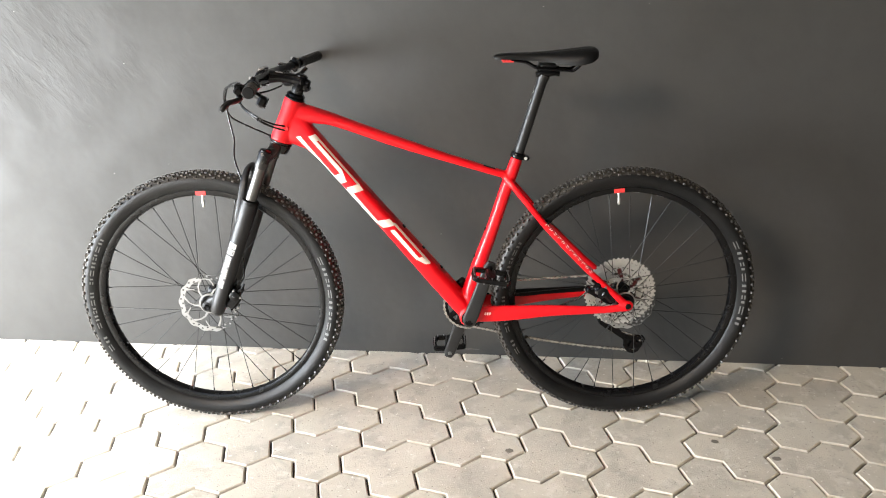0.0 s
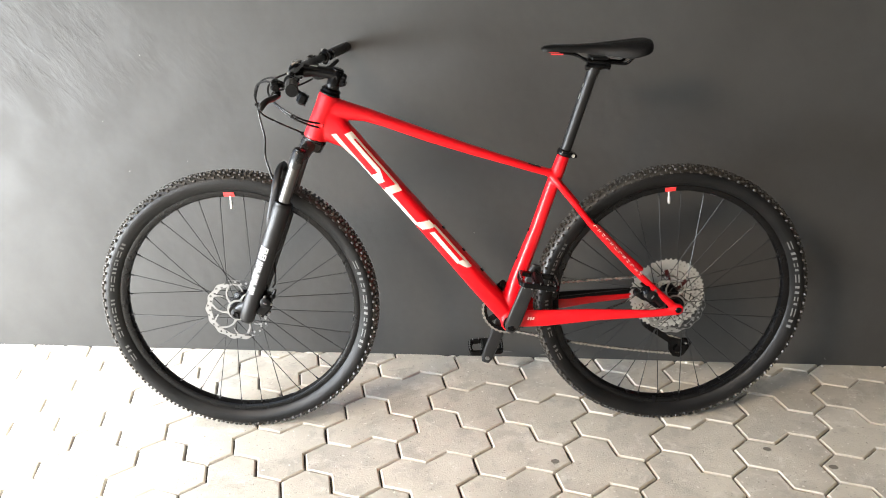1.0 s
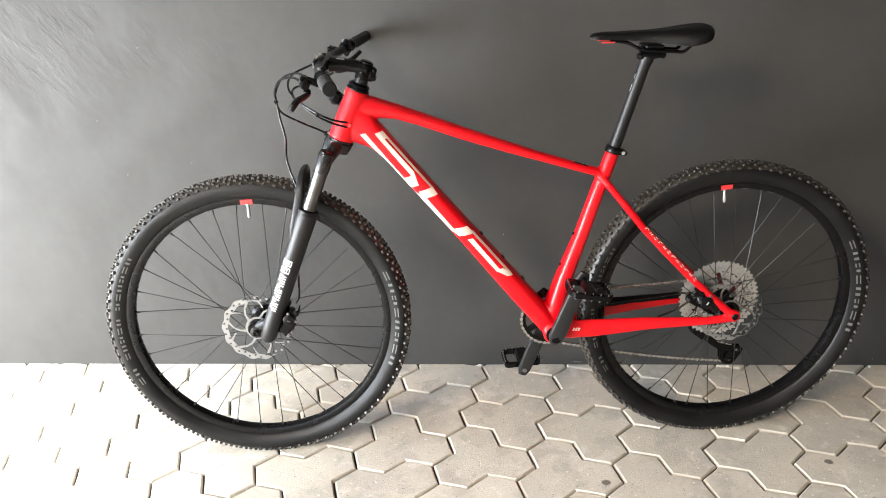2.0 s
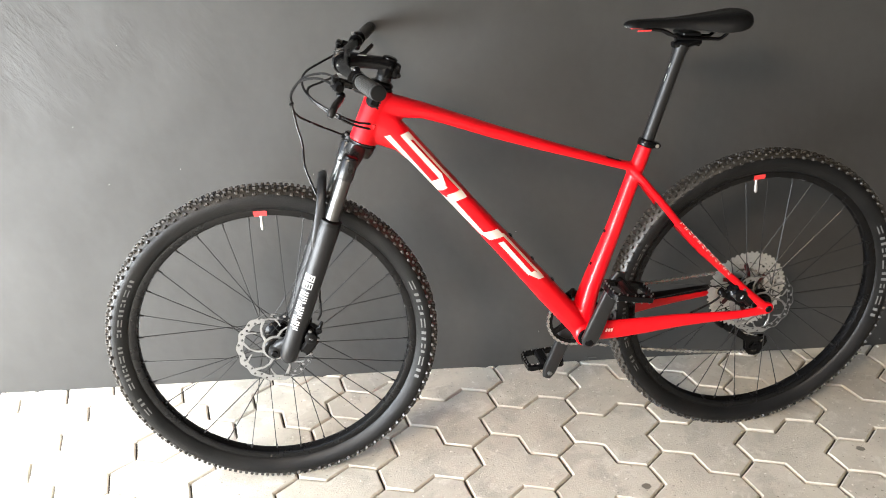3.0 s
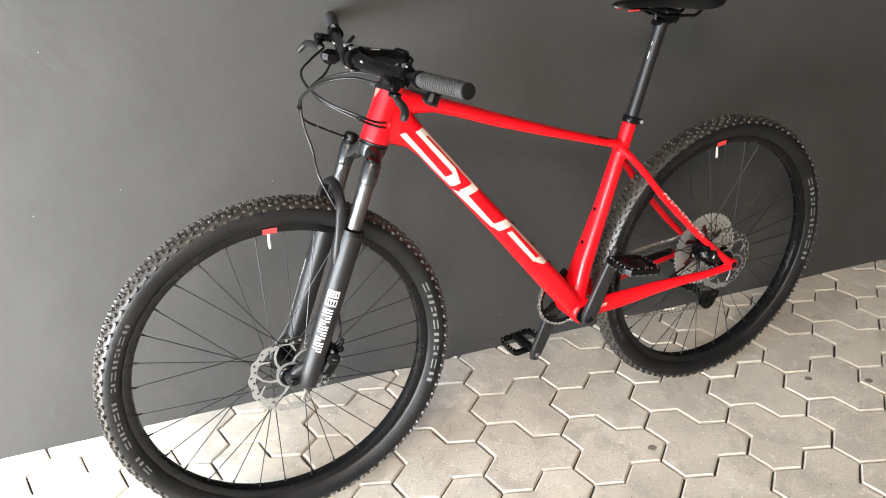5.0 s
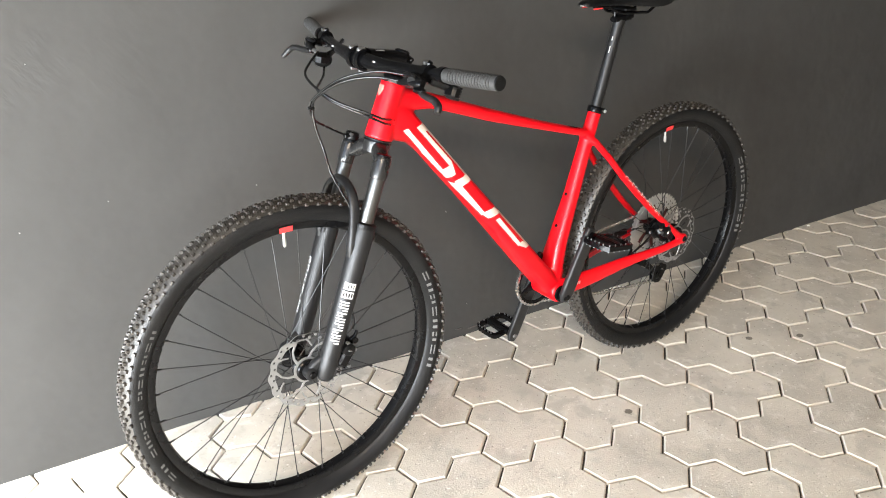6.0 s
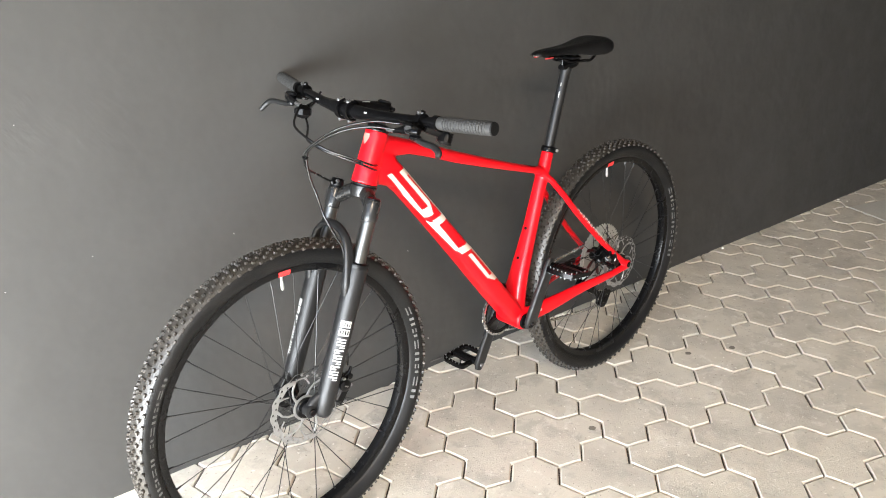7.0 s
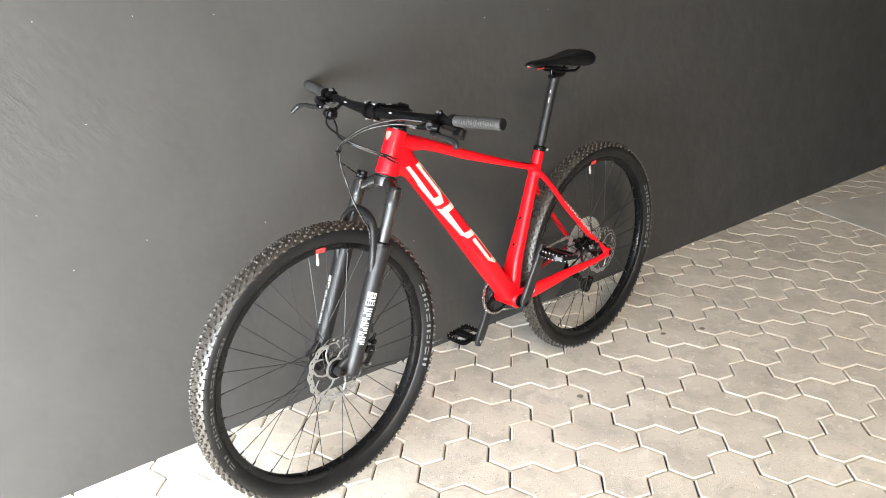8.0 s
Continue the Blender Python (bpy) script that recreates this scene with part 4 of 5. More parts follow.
def lever_set(k):
    """Brake lever on the bar: clamp, master cylinder, blade; on the right a gear shifter, on the left a lockout lever."""
    c = bar_at(k * 0.208)
    ob = part("brake_lever", Shape().lathe([(0.0112, -0.008), (0.0150, -0.0075), (0.0158, 0.0), (0.0150, 0.0075), (0.0112, 0.008)], 24), BLACK, bicycle, "black hydraulic brake lever", BAR_TURN @ Matrix.Translation(c))

    def q(u, s, w):
        return P(u + 0.007, k * s, w + 0.003) - c
    part("master_cylinder", Shape().tube([q(-0.476, 0.236, 0.962), q(-0.479, 0.226, 0.963), q(-0.483, 0.208, 0.963), q(-0.488, 0.190, 0.959), q(-0.490, 0.178, 0.957)], [(0.007, 0.007, 2.6), (0.0098, 0.0092, 2.8), (0.0090, 0.0086, 2.8), (0.0062, 0.0062, 2), (0.0048, 0.0048, 2)], 14), BLACK, ob, sharp=50)
    part("clamp_arm", Shape().box((0.030, 0.012, 0.014), None, 0.004), BLACK, ob, m=Matrix.Translation(q(-0.466, 0.212, 0.966)) @ pose(0, 0, 0, 0, 18, 0))
    part("bore_cap", Shape().lathe([(0.004, -0.0030), (0.0085, -0.0030), (0.0100, -0.0012), (0.0100, 0.003)], 22), PLASTIC, ob, "black bore cap", Matrix.Translation(q(-0.4865, 0.219, 0.9655)) @ pose(0, 0, 0, 0, 0, -70 * k))
    part("pivot_block", Shape().box((0.014, 0.026, 0.012), None, 0.004), BLACK, ob, m=Matrix.Translation(q(-0.476, 0.224, 0.949)) @ pose(0, 0, 0, 0, 0, 10 * k))
    part("reservoir", Shape().box((0.013, 0.030, 0.008), None, 0.003), PLASTIC, ob, m=Matrix.Translation(q(-0.483, 0.206, 0.9735)) @ pose(0, 0, 0, 0, 20, 4 * k))
    for z in (0.0165, -0.0150):
        part("clamp_lug", Shape().box((0.012, 0.014, 0.009), None, 0.003), BLACK, ob, m=Matrix.Translation((0.002, 0, z)))
        part("clamp_bolt", Shape().lathe([(0.0016, -0.0070), (0.0032, -0.0068), (0.0036, -0.0040), (0.0036, 0.0045), (0.0020, 0.005)], 12), BOLT, ob, m=Matrix.Translation((-0.001, 0, z + 0.001)) @ pose(0, 0, 0, 0, 0, -90))
    part("hose_nut", Shape().tube([q(-0.490, 0.180, 0.957), q(-0.492, 0.158, 0.956)], [0.0042, 0.0034], 12), BOLT, ob)
    tip = q(-0.4945, 0.311, 0.931) if k > 0 else q(-0.503, 0.320, 0.922)
    blade = spline([q(-0.474, 0.222, 0.946), q(-0.479, 0.253, 0.944), q(-0.484, 0.284, 0.945), q(-0.489, 0.305, 0.940), tip], 5)
    part("lever_blade", Shape().tube(blade, [float(np.interp(i, (0, 4, 10, 17, 20), (0.0056, 0.0062, 0.0064, 0.0068, 0.0052))) for i in range(21)], 12), LEVER, ob, "dark grey lever blade", sharp=60)
    if k < 0:
        part("shifter_body", Shape().box((0.038, 0.030, 0.030), None, 0.009), PLASTIC, ob, "black gear shifter", Matrix.Translation(q(-0.466, 0.192, 0.932)) @ pose(0, 0, 0, 0, 12, 0))
        part("shifter_paddle", Shape().tube([q(-0.468, 0.196, 0.928), q(-0.456, 0.208, 0.922), q(-0.438, 0.214, 0.926)], [(0.005, 0.008, 3), (0.004, 0.008, 3), (0.003, 0.006, 3)], 10), PLASTIC, ob)
        part("shifter_thumb", Shape().tube([q(-0.452, 0.192, 0.940), q(-0.430, 0.198, 0.948), q(-0.410, 0.202, 0.966)], [(0.005, 0.007, 3), (0.004, 0.007, 3), (0.003, 0.006, 3)], 10), PLASTIC, ob)
    else:
        part("lockout_lever", Shape().tube([q(-0.450, 0.224, 0.962), q(-0.432, 0.232, 0.954), q(-0.416, 0.238, 0.944)], [(0.006, 0.008, 3), (0.006, 0.009, 3), (0.005, 0.008, 3)], 12), PLASTIC, ob)
        paddle = Shape().box((0.020, 0.026, 0.026), None, 0.005)
        for i in range(5):  # ribs of the thumb paddle
            paddle.box((0.003, 0.024, 0.0035), pose(0.0105, 0, -0.010 + 0.005 * i), 0.001)
        part("lockout_button", paddle, PLASTIC, ob, "ribbed black thumb paddle", Matrix.Translation(q(-0.420, 0.242, 0.942)) @ pose(0, 0, 0, 0, 28, 12))
    return ob


lever_set(1)
lever_set(-1)


def hose(points, label, r=0.0025, mat=HOSE, m=None):
    path = spline([P(*p) for p in points], 10)
    return part("hose", Shape().tube(path, r, 8), mat, bicycle, label, m, 80)


hose([(-0.4915, 0.182, 0.963), (-0.518, 0.130, 0.965), (-0.551, 0.075, 0.951), (-0.572, 0.020, 0.919), (-0.5745, -0.005, 0.893), (-0.570, -0.008, 0.850), (-0.561, 0.000, 0.807), (-0.560, 0.020, 0.766), (-0.545, 0.036, 0.720),
      (-0.536, 0.043, 0.694), (-0.537, 0.046, 0.655), (-0.546, 0.046, 0.600), (-0.553, 0.050, 0.500), (-0.5545, 0.060, 0.452), (-0.562, 0.068, 0.436)], "black front brake hose")
hose([(-0.480, 0.180, 0.972), (-0.510, 0.125, 0.973), (-0.548, 0.062, 0.953), (-0.573, 0.003, 0.912), (-0.5765, -0.012, 0.888), (-0.565, -0.020, 0.862), (-0.530, -0.035, 0.838), (-0.495, -0.055, 0.816), (-0.4765, -0.060, 0.8055)], "black fork lockout cable", 0.0022)
hose([(-0.473, -0.165, 0.959), (-0.510, -0.130, 0.948), (-0.545, -0.085, 0.936), (-0.550, -0.030, 0.919), (-0.528, 0.012, 0.897), (-0.4825, 0.0504, 0.8747), (-0.450, 0.045, 0.858), (-0.4195, 0.0240, 0.8468)], "black rear brake hose")
hose([(-0.460, -0.168, 0.924), (-0.484, -0.128, 0.917), (-0.512, -0.090, 0.914), (-0.540, -0.048, 0.911), (-0.536, -0.004, 0.899), (-0.512, 0.027, 0.884), (-0.4825, 0.0495, 0.8680), (-0.450, 0.044, 0.850), (-0.4215, 0.0245, 0.8365)], "black gear cable housing")
for u, s, w, tilt in ((-0.4825, 0.050, 0.8713, 25), (-0.5755, -0.009, 0.890, 80)):
    part("cable_clip", Shape().box((0.006, 0.016, 0.010), None, 0.002), PLASTIC, bicycle, "black cable clip", Matrix.Translation(P(u, s, w)) @ pose(0, 0, 0, 0, tilt, 0))
hose([(0.30, 0.048, 0.352), (0.345, 0.050, 0.372), (0.372, 0.052, 0.392), (0.388, 0.056, 0.405)], "black rear brake hose end")
hose([(0.40, -0.062, 0.330), (0.445, -0.072, 0.300), (0.462, -0.076, 0.262), (0.450, -0.072, 0.245)], "black gear cable loop")


# ---------------------------------------------------------------- saddle and post
part("seatpost", Shape().tube([P(0.160, 0, 0.693), P(0.1810, 0, 0.7635), P(0.2365, 0, 0.949), P(0.2425, 0, 0.967)], [0.0136, 0.0136, 0.0136, 0.0165], 28, (0, 1, 0)), POST, bicycle, "satin black seatpost", sharp=50)
for z, hgt in ((0.905, 0.020), (0.930, 0.012)):
    part("post_mark", Shape().box((0.0008, 0.0028, hgt * 0.8), None, 0.0003), WHITE, bicycle, "pale print on the seatpost", Matrix.Translation(P(0.2088 + (z - 0.905) * 0.29, 0.006, z - 0.003)) @ pose(0, 0, 0, 0, 16.5, 0))


def build_saddle():
    def Q(u, s, w):
        return P(u + 0.0095, s, w - 0.003)

    stations = [  # u, half width, top, skirt
        (0.1065, 0.004, 1.0175, 1.0135), (0.1085, 0.012, 1.0215, 1.0100), (0.116, 0.0185, 1.0250, 1.0088), (0.14, 0.0205, 1.0275, 1.0080), (0.18, 0.0225, 1.0285, 1.0068), (0.22, 0.0285, 1.0295, 1.0040),
        (0.255, 0.040, 1.0310, 1.0000), (0.285, 0.054, 1.0340, 0.9960), (0.31, 0.0640, 1.0365, 0.9945), (0.335, 0.0685, 1.0390, 0.9990), (0.352, 0.064, 1.0400, 1.0075), (0.360, 0.050, 1.0380, 1.0150), (0.3635, 0.020, 1.0330, 1.0220)]
    rings = []
    for u, hw, top, low in stations:
        u, top, low = u + 0.0065 + (u - 0.1065) * 0.02, top - 0.0035, low - 0.0015
        ring = []
        for j in range(17):
            a = math.pi * j / 16
            y = hw * math.copysign(abs(math.cos(a)) ** 0.75, math.cos(a))
            z = low + (top - low) * math.sin(a) ** 0.62
            z -= 0.0028 * math.exp(-(y / 0.012) ** 2) * (1 if 0.16 < u < 0.35 else 0)
            ring.append((u, y, z))
        ring += [(u, -hw * 0.86, low + 0.003), (u, -hw * 0.4, low + 0.005), (u, hw * 0.4, low + 0.005), (u, hw * 0.86, low + 0.003)]
        rings.append(ring)
    ob = part("saddle", Shape().rings(rings), LEATHER, bicycle, "black padded saddle", sharp=70)
    sub = ob.modifiers.new("round", "SUBSURF")
    sub.levels = sub.render_levels = 1
    for k in (1, -1):
        part("saddle_rail", Shape().tube(spline([Q(0.150, k * 0.006, 1.008), Q(0.185, k * 0.012, 1.003), Q(0.212, k * 0.021, 0.990), Q(0.235, k * 0.022, 0.987), Q(0.285, k * 0.022, 0.984), Q(0.306, k * 0.024, 0.984), Q(0.324, k * 0.030, 1.002)], 5), 0.0036, 10), BLACK, ob, "black saddle rail", sharp=80)
        part("nose_panel", Shape().box((0.030, 0.002, 0.0030), None, 0.0008), REDPRINT, ob, "red panel under the nose", Matrix.Translation(Q(0.140, k * 0.0195, 1.0062)) @ pose(0, 0, 0, 0, 0, -k * 3))
    part("nose_badge", Shape().box((0.003, 0.012, 0.003), None, 0.001), STEEL, ob, m=Matrix.Translation(Q(0.1075, 0, 1.0135)))
    head_m = Matrix.Translation(Q(0.243, 0, 0.988)) @ pose(0, 0, 0, 0, 2, 0)
    hm = head_m.inverted()
    head = part("post_head", Shape().box((0.052, 0.036, 0.012), None, 0.004), BLACK, bicycle, "black saddle clamp", head_m)
    part("cradle", Shape().tube([Q(0.212, 0, 0.972), Q(0.232, 0, 0.974), Q(0.252, 0, 0.977), Q(0.272, 0, 0.976)], [(0.010, 0.006, 3), (0.016, 0.010, 3), (0.016, 0.010, 3), (0.010, 0.006, 3)], 14, (0, 1, 0)), BLACK, head, m=hm)
    part("top_clamp", Shape().box((0.040, 0.056, 0.007), None, 0.002), PLASTIC, head, m=pose(-0.002, 0, 0.0075))
    for u in (0.217, 0.268):
        part("clamp_bolt", Shape().tube([Q(u, 0, 0.970), Q(u, 0, 0.993)], 0.0032, 10), BLACK, head, m=hm)
        part("bolt_head", Shape().tube([Q(u, 0, 0.967), Q(u, 0, 0.974)], 0.0050, 12), BLACK, head, m=hm)


build_saddle()


# ---------------------------------------------------------------- drivetrain
def toothed(teeth, r, depth=0.004):
    """Outline of a sprocket."""
    out = []
    for i in range(teeth):
        for t, d in ((-0.30, 0), (-0.14, depth), (0.14, depth), (0.30, 0)):
            a = 2 * math.pi * (i + t) / teeth
            out.append(((r + d - depth / 2) * math.cos(a), (r + d - depth / 2) * math.sin(a)))
    return out


def build_cassette():
    counts = (49, 44, 39, 33, 28, 24, 21, 18, 16, 14, 12, 10)
    body = part("cassette", Shape().lathe([(0.016, 0.022), (0.022, 0.0225), (0.020, 0.058), (0.012, 0.060)], 28), BLACK, bicycle, "twelve-speed steel cassette", Matrix.Translation((REAR[0], 0, REAR[1])))
    for i, n in enumerate(counts):
        r = n * 0.0127 / (2 * math.pi)
        y = 0.0235 + 0.0037 * i
        holes = [circle(r * 0.80 if i < 7 else r * 0.5, 30)]
        if i < 3:
            for j in range(16):
                a = 2 * math.pi * j / 16 + 0.1 * i
                holes.append([(r * f * math.cos(a + d), r * f * math.sin(a + d)) for f, d in ((0.845, -0.14), (0.845, 0.14), (0.905, 0.14), (0.905, -0.14))])
        part("sprocket", Shape().plate(toothed(n, r), holes, y, y + 0.0017), STEEL, body, "toothed steel sprocket" if i == 0 else "")
    # the carrier's red is the frame's reflection, put into its colour
    spider = Shape()
    for j in range(6):
        a = 2 * math.pi * j / 6 + 0.3
        spider.tube([Vector((rr * math.cos(a + t), 0.0265 + 0.003 * k, rr * math.sin(a + t))) for k, (rr, t) in enumerate(((0.018, 0.0), (0.040, 0.12), (0.066, 0.30)))], [(0.0022, 0.006, 3), (0.0022, 0.005, 3), (0.0022, 0.006, 3)], 8, (0, 1, 0))
    part("carrier", spider, CARRIER, body, "dark sprocket carrier tinted with the frame's red reflection")
    return body


build_cassette()

CHAIN_Y = 0.0465
LEFT_D = Vector((0.312, 0, 0.950)).normalized()
cranks = part("crankset", Shape().lathe([(0.010, -0.070), (0.0125, -0.068), (0.0125, 0.060), (0.010, 0.062)], 24), BLACK, bicycle, "black crankset", Matrix.Translation((BB[0], 0, BB[1])))
part("chainring", Shape().plate(toothed(34, 0.0687), [circle(0.0575, 48)], CHAIN_Y - 0.001, CHAIN_Y + 0.001), BLACK, cranks, "black chainring")
arms = Shape()
for j in range(4):
    a = 2 * math.pi * j / 4 + 0.55
    arms.tube([Vector((r * math.cos(a), CHAIN_Y + 0.002, r * math.sin(a))) for r in (0.012, 0.035, 0.060)], [(0.004, 0.014, 3), (0.003, 0.009, 3), (0.003, 0.0075, 3)], 10, (0, 1, 0))
part("spider", arms, BLACK, cranks)
for k, name in ((1, "left"), (-1, "right")):
    y0 = 0.060 if k > 0 else -0.058
    d = LEFT_D * k
    pts = [(0.0, y0 + k * 0.002), (0.03, y0 + k * 0.005), (0.09, y0 + k * 0.011), (0.150, y0 + k * 0.018), (0.171, y0 + k * 0.020), (0.187, y0 + k * 0.020)]
    sizes = [(0.008, 0.0190, 4), (0.0088, 0.0192, 4.5), (0.0080, 0.0175, 4.5), (0.0082, 0.0165, 4.5), (0.0084, 0.0165, 3), (0.0065, 0.0110, 2.2)]
    start = [Vector((0, -y0 - k * 0.001, 0)) - d * 0.016]
    arm = part("crank_arm", Shape().tube(start + [d * a + Vector((0, -s, 0)) for a, s in pts], [(0.006, 0.011, 2.4)] + sizes, 20, (0, 1, 0)), CRANK, cranks, "black crank arm", sharp=50)
    part("arm_bolt", Shape().lathe([(0.0025, -0.0015), (0.0050, -0.0015), (0.006, 0.0), (0.006, 0.003)], 18), BLACK if k > 0 else BOLT, cranks,
         m=Matrix.Translation((d * 0.0 + Vector((0, -k * 0.0705, 0))) if k > 0 else (d * 0.1705 + Vector((0, 0.0675, 0)))) @ pose(0, 0, 0, 0, 0, 0))
part("crank_bearing", Shape().lathe([(0.013, -0.050), (0.021, -0.049), (0.0215, -0.044), (0.013, -0.043)], 24), BLACK, cranks, "black bearing cup")


def pedal(k, m):
    """A black platform pedal about its axle, which points outward from the crank."""
    axle = part("pedal", Shape().tube([(0, 0.0, 0), (0, -k * 0.012, 0), (0, -k * 0.016, 0), (0, -k * 0.095, 0)], [0.0085, 0.0085, 0.0105, 0.0080], 16), BLACK, bicycle, "black platform pedal with steel pins", m)
    out = [(-0.047, 0.020), (-0.040, 0.014), (0.040, 0.014), (0.047, 0.020), (0.050, 0.040), (0.050, 0.082), (0.040, 0.098), (-0.040, 0.098), (-0.050, 0.082), (-0.050, 0.040)]
    holes = [[(-0.036, 0.026), (-0.012, 0.024), (-0.012, 0.088), (-0.034, 0.088), (-0.040, 0.078), (-0.040, 0.040)], [(0.036, 0.026), (0.040, 0.040), (0.040, 0.078), (0.034, 0.088), (0.012, 0.088), (0.012, 0.024)]]
    flip = Matrix(((1, 0, 0, 0), (0, 0, -k, 0), (0, 1, 0, 0), (0, 0, 0, 1)))
    body = Shape().plate(out, holes, -0.0058, 0.0058)
    body.v = [tuple(flip @ Vector(p)) for p in body.v]
    part("platform", body, BLACK, axle, "black pedal cage")
    part("bearing_block", Shape().box((0.026, 0.078, 0.019), None, 0.005), PLASTIC, axle, m=pose(0, -k * 0.057, 0))
    for x, y in ((-0.045, 0.03), (-0.046, 0.055), (-0.045, 0.080), (0.045, 0.03), (0.046, 0.055), (0.045, 0.080), (-0.036, 0.093), (-0.018, 0.094), (0.018, 0.094), (0.036, 0.093), (0.0, 0.094), (-0.046, 0.068), (0.046, 0.068), (-0.046, 0.042), (0.046, 0.042)):
        part("pin", Shape().tube([(x, -k * y, -0.0100), (x, -k * y, 0.0100)], 0.0016, 6), BOLT, axle)
    return axle


pedal(1, Matrix.Translation(Vector((BB[0], 0, BB[1])) + LEFT_D * 0.1705 + Vector((0, -0.087, 0))) @ pose(0, 0, 0, 0, 10, 0))
pedal(-1, Matrix.Translation(Vector((BB[0], 0, BB[1])) - LEFT_D * 0.1705 + Vector((0, 0.085, 0))) @ pose(0, 0, 0, 0, -4, 0))


def build_chain():
    """The chain's line round ring, sprocket and pulleys, then its links."""
    cy = Vector((BB[0], 0, BB[1]))
    pts = []
    r = 0.0687
    for a in range(285, 89, -10):  # round the front of the ring, from below to the top
        pts.append(cy + Vector((r * math.cos(radians(a)), CHAIN_Y, r * math.sin(radians(a)))))
    rs, ys = 0.0485, 0.0405
    rc = Vector((REAR[0], 0, REAR[1]))
    top = rc + Vector((rs * math.cos(radians(93)), ys, rs * math.sin(radians(93))))
    ring_top = pts[-1]
    for i in range(1, 12):
        pts.append(ring_top.lerp(top, i / 12))
    for a in range(93, -84, -8):
        pts.append(rc + Vector((rs * math.cos(radians(a)), ys, rs * math.sin(radians(a)))))
    pts += [P(u, -ys, w) for u, w in ((0.464, 0.280), (0.452, 0.258), (0.452, 0.243), (0.463, 0.232), (0.482, 0.230), (0.506, 0.226), (0.530, 0.2165), (0.548, 0.206), (0.5515, 0.190), (0.543, 0.175), (0.530, 0.1705))]
    last, first = pts[-1], pts[0]
    for i in range(1, 30):
        pts.append(last.lerp(first, i / 30) - Vector((0, 0, 0.010 * math.sin(math.pi * i / 30))))
    line = pts + [pts[0]]
    steps = [0]
    for a, b in zip(line, line[1:]):
        steps.append(steps[-1] + (b - a).length)
    count = int(steps[-1] / 0.0127)
    at = [Vector([float(np.interp(steps[-1] * i / count, steps, [p[j] for p in line])) for j in range(3)]) for i in range(count + 1)]
    sh = Shape()
    for i in range(count):
        a, b = at[i], at[i + 1]
        d = (b - a).normalized()
        up = d.cross(Vector((0, 1, 0))).normalized()
        mm = Matrix((d, Vector((0, 1, 0)), up)).transposed().to_4x4()
        mm.translation = (a + b) / 2
        gap = 0.0029 if i % 2 else 0.0019
        for k in (1, -1):
            h, w = (0.0037, 0.0014) if i % 2 else (0.0029, 0.0012)
            ol = [(-0.0105, 0.0), (-0.0085, h), (-0.004, h), (0, w), (0.004, h), (0.0085, h), (0.0105, 0), (0.0085, -h), (0.004, -h), (0, -w), (-0.004, -h), (-0.0085, -h)]
            sh.prism(ol, k * gap - 0.0005, k * gap + 0.0005, mm)
        sh.lathe([(0.0036, -0.0018), (0.0036, 0.0018)], 8, (0.00635, 0, 0), m=mm)
    return tagged(part("chain", sh, CHAIN, bicycle, "steel roller chain", sharp=30), kind="stuff")


build_chain()


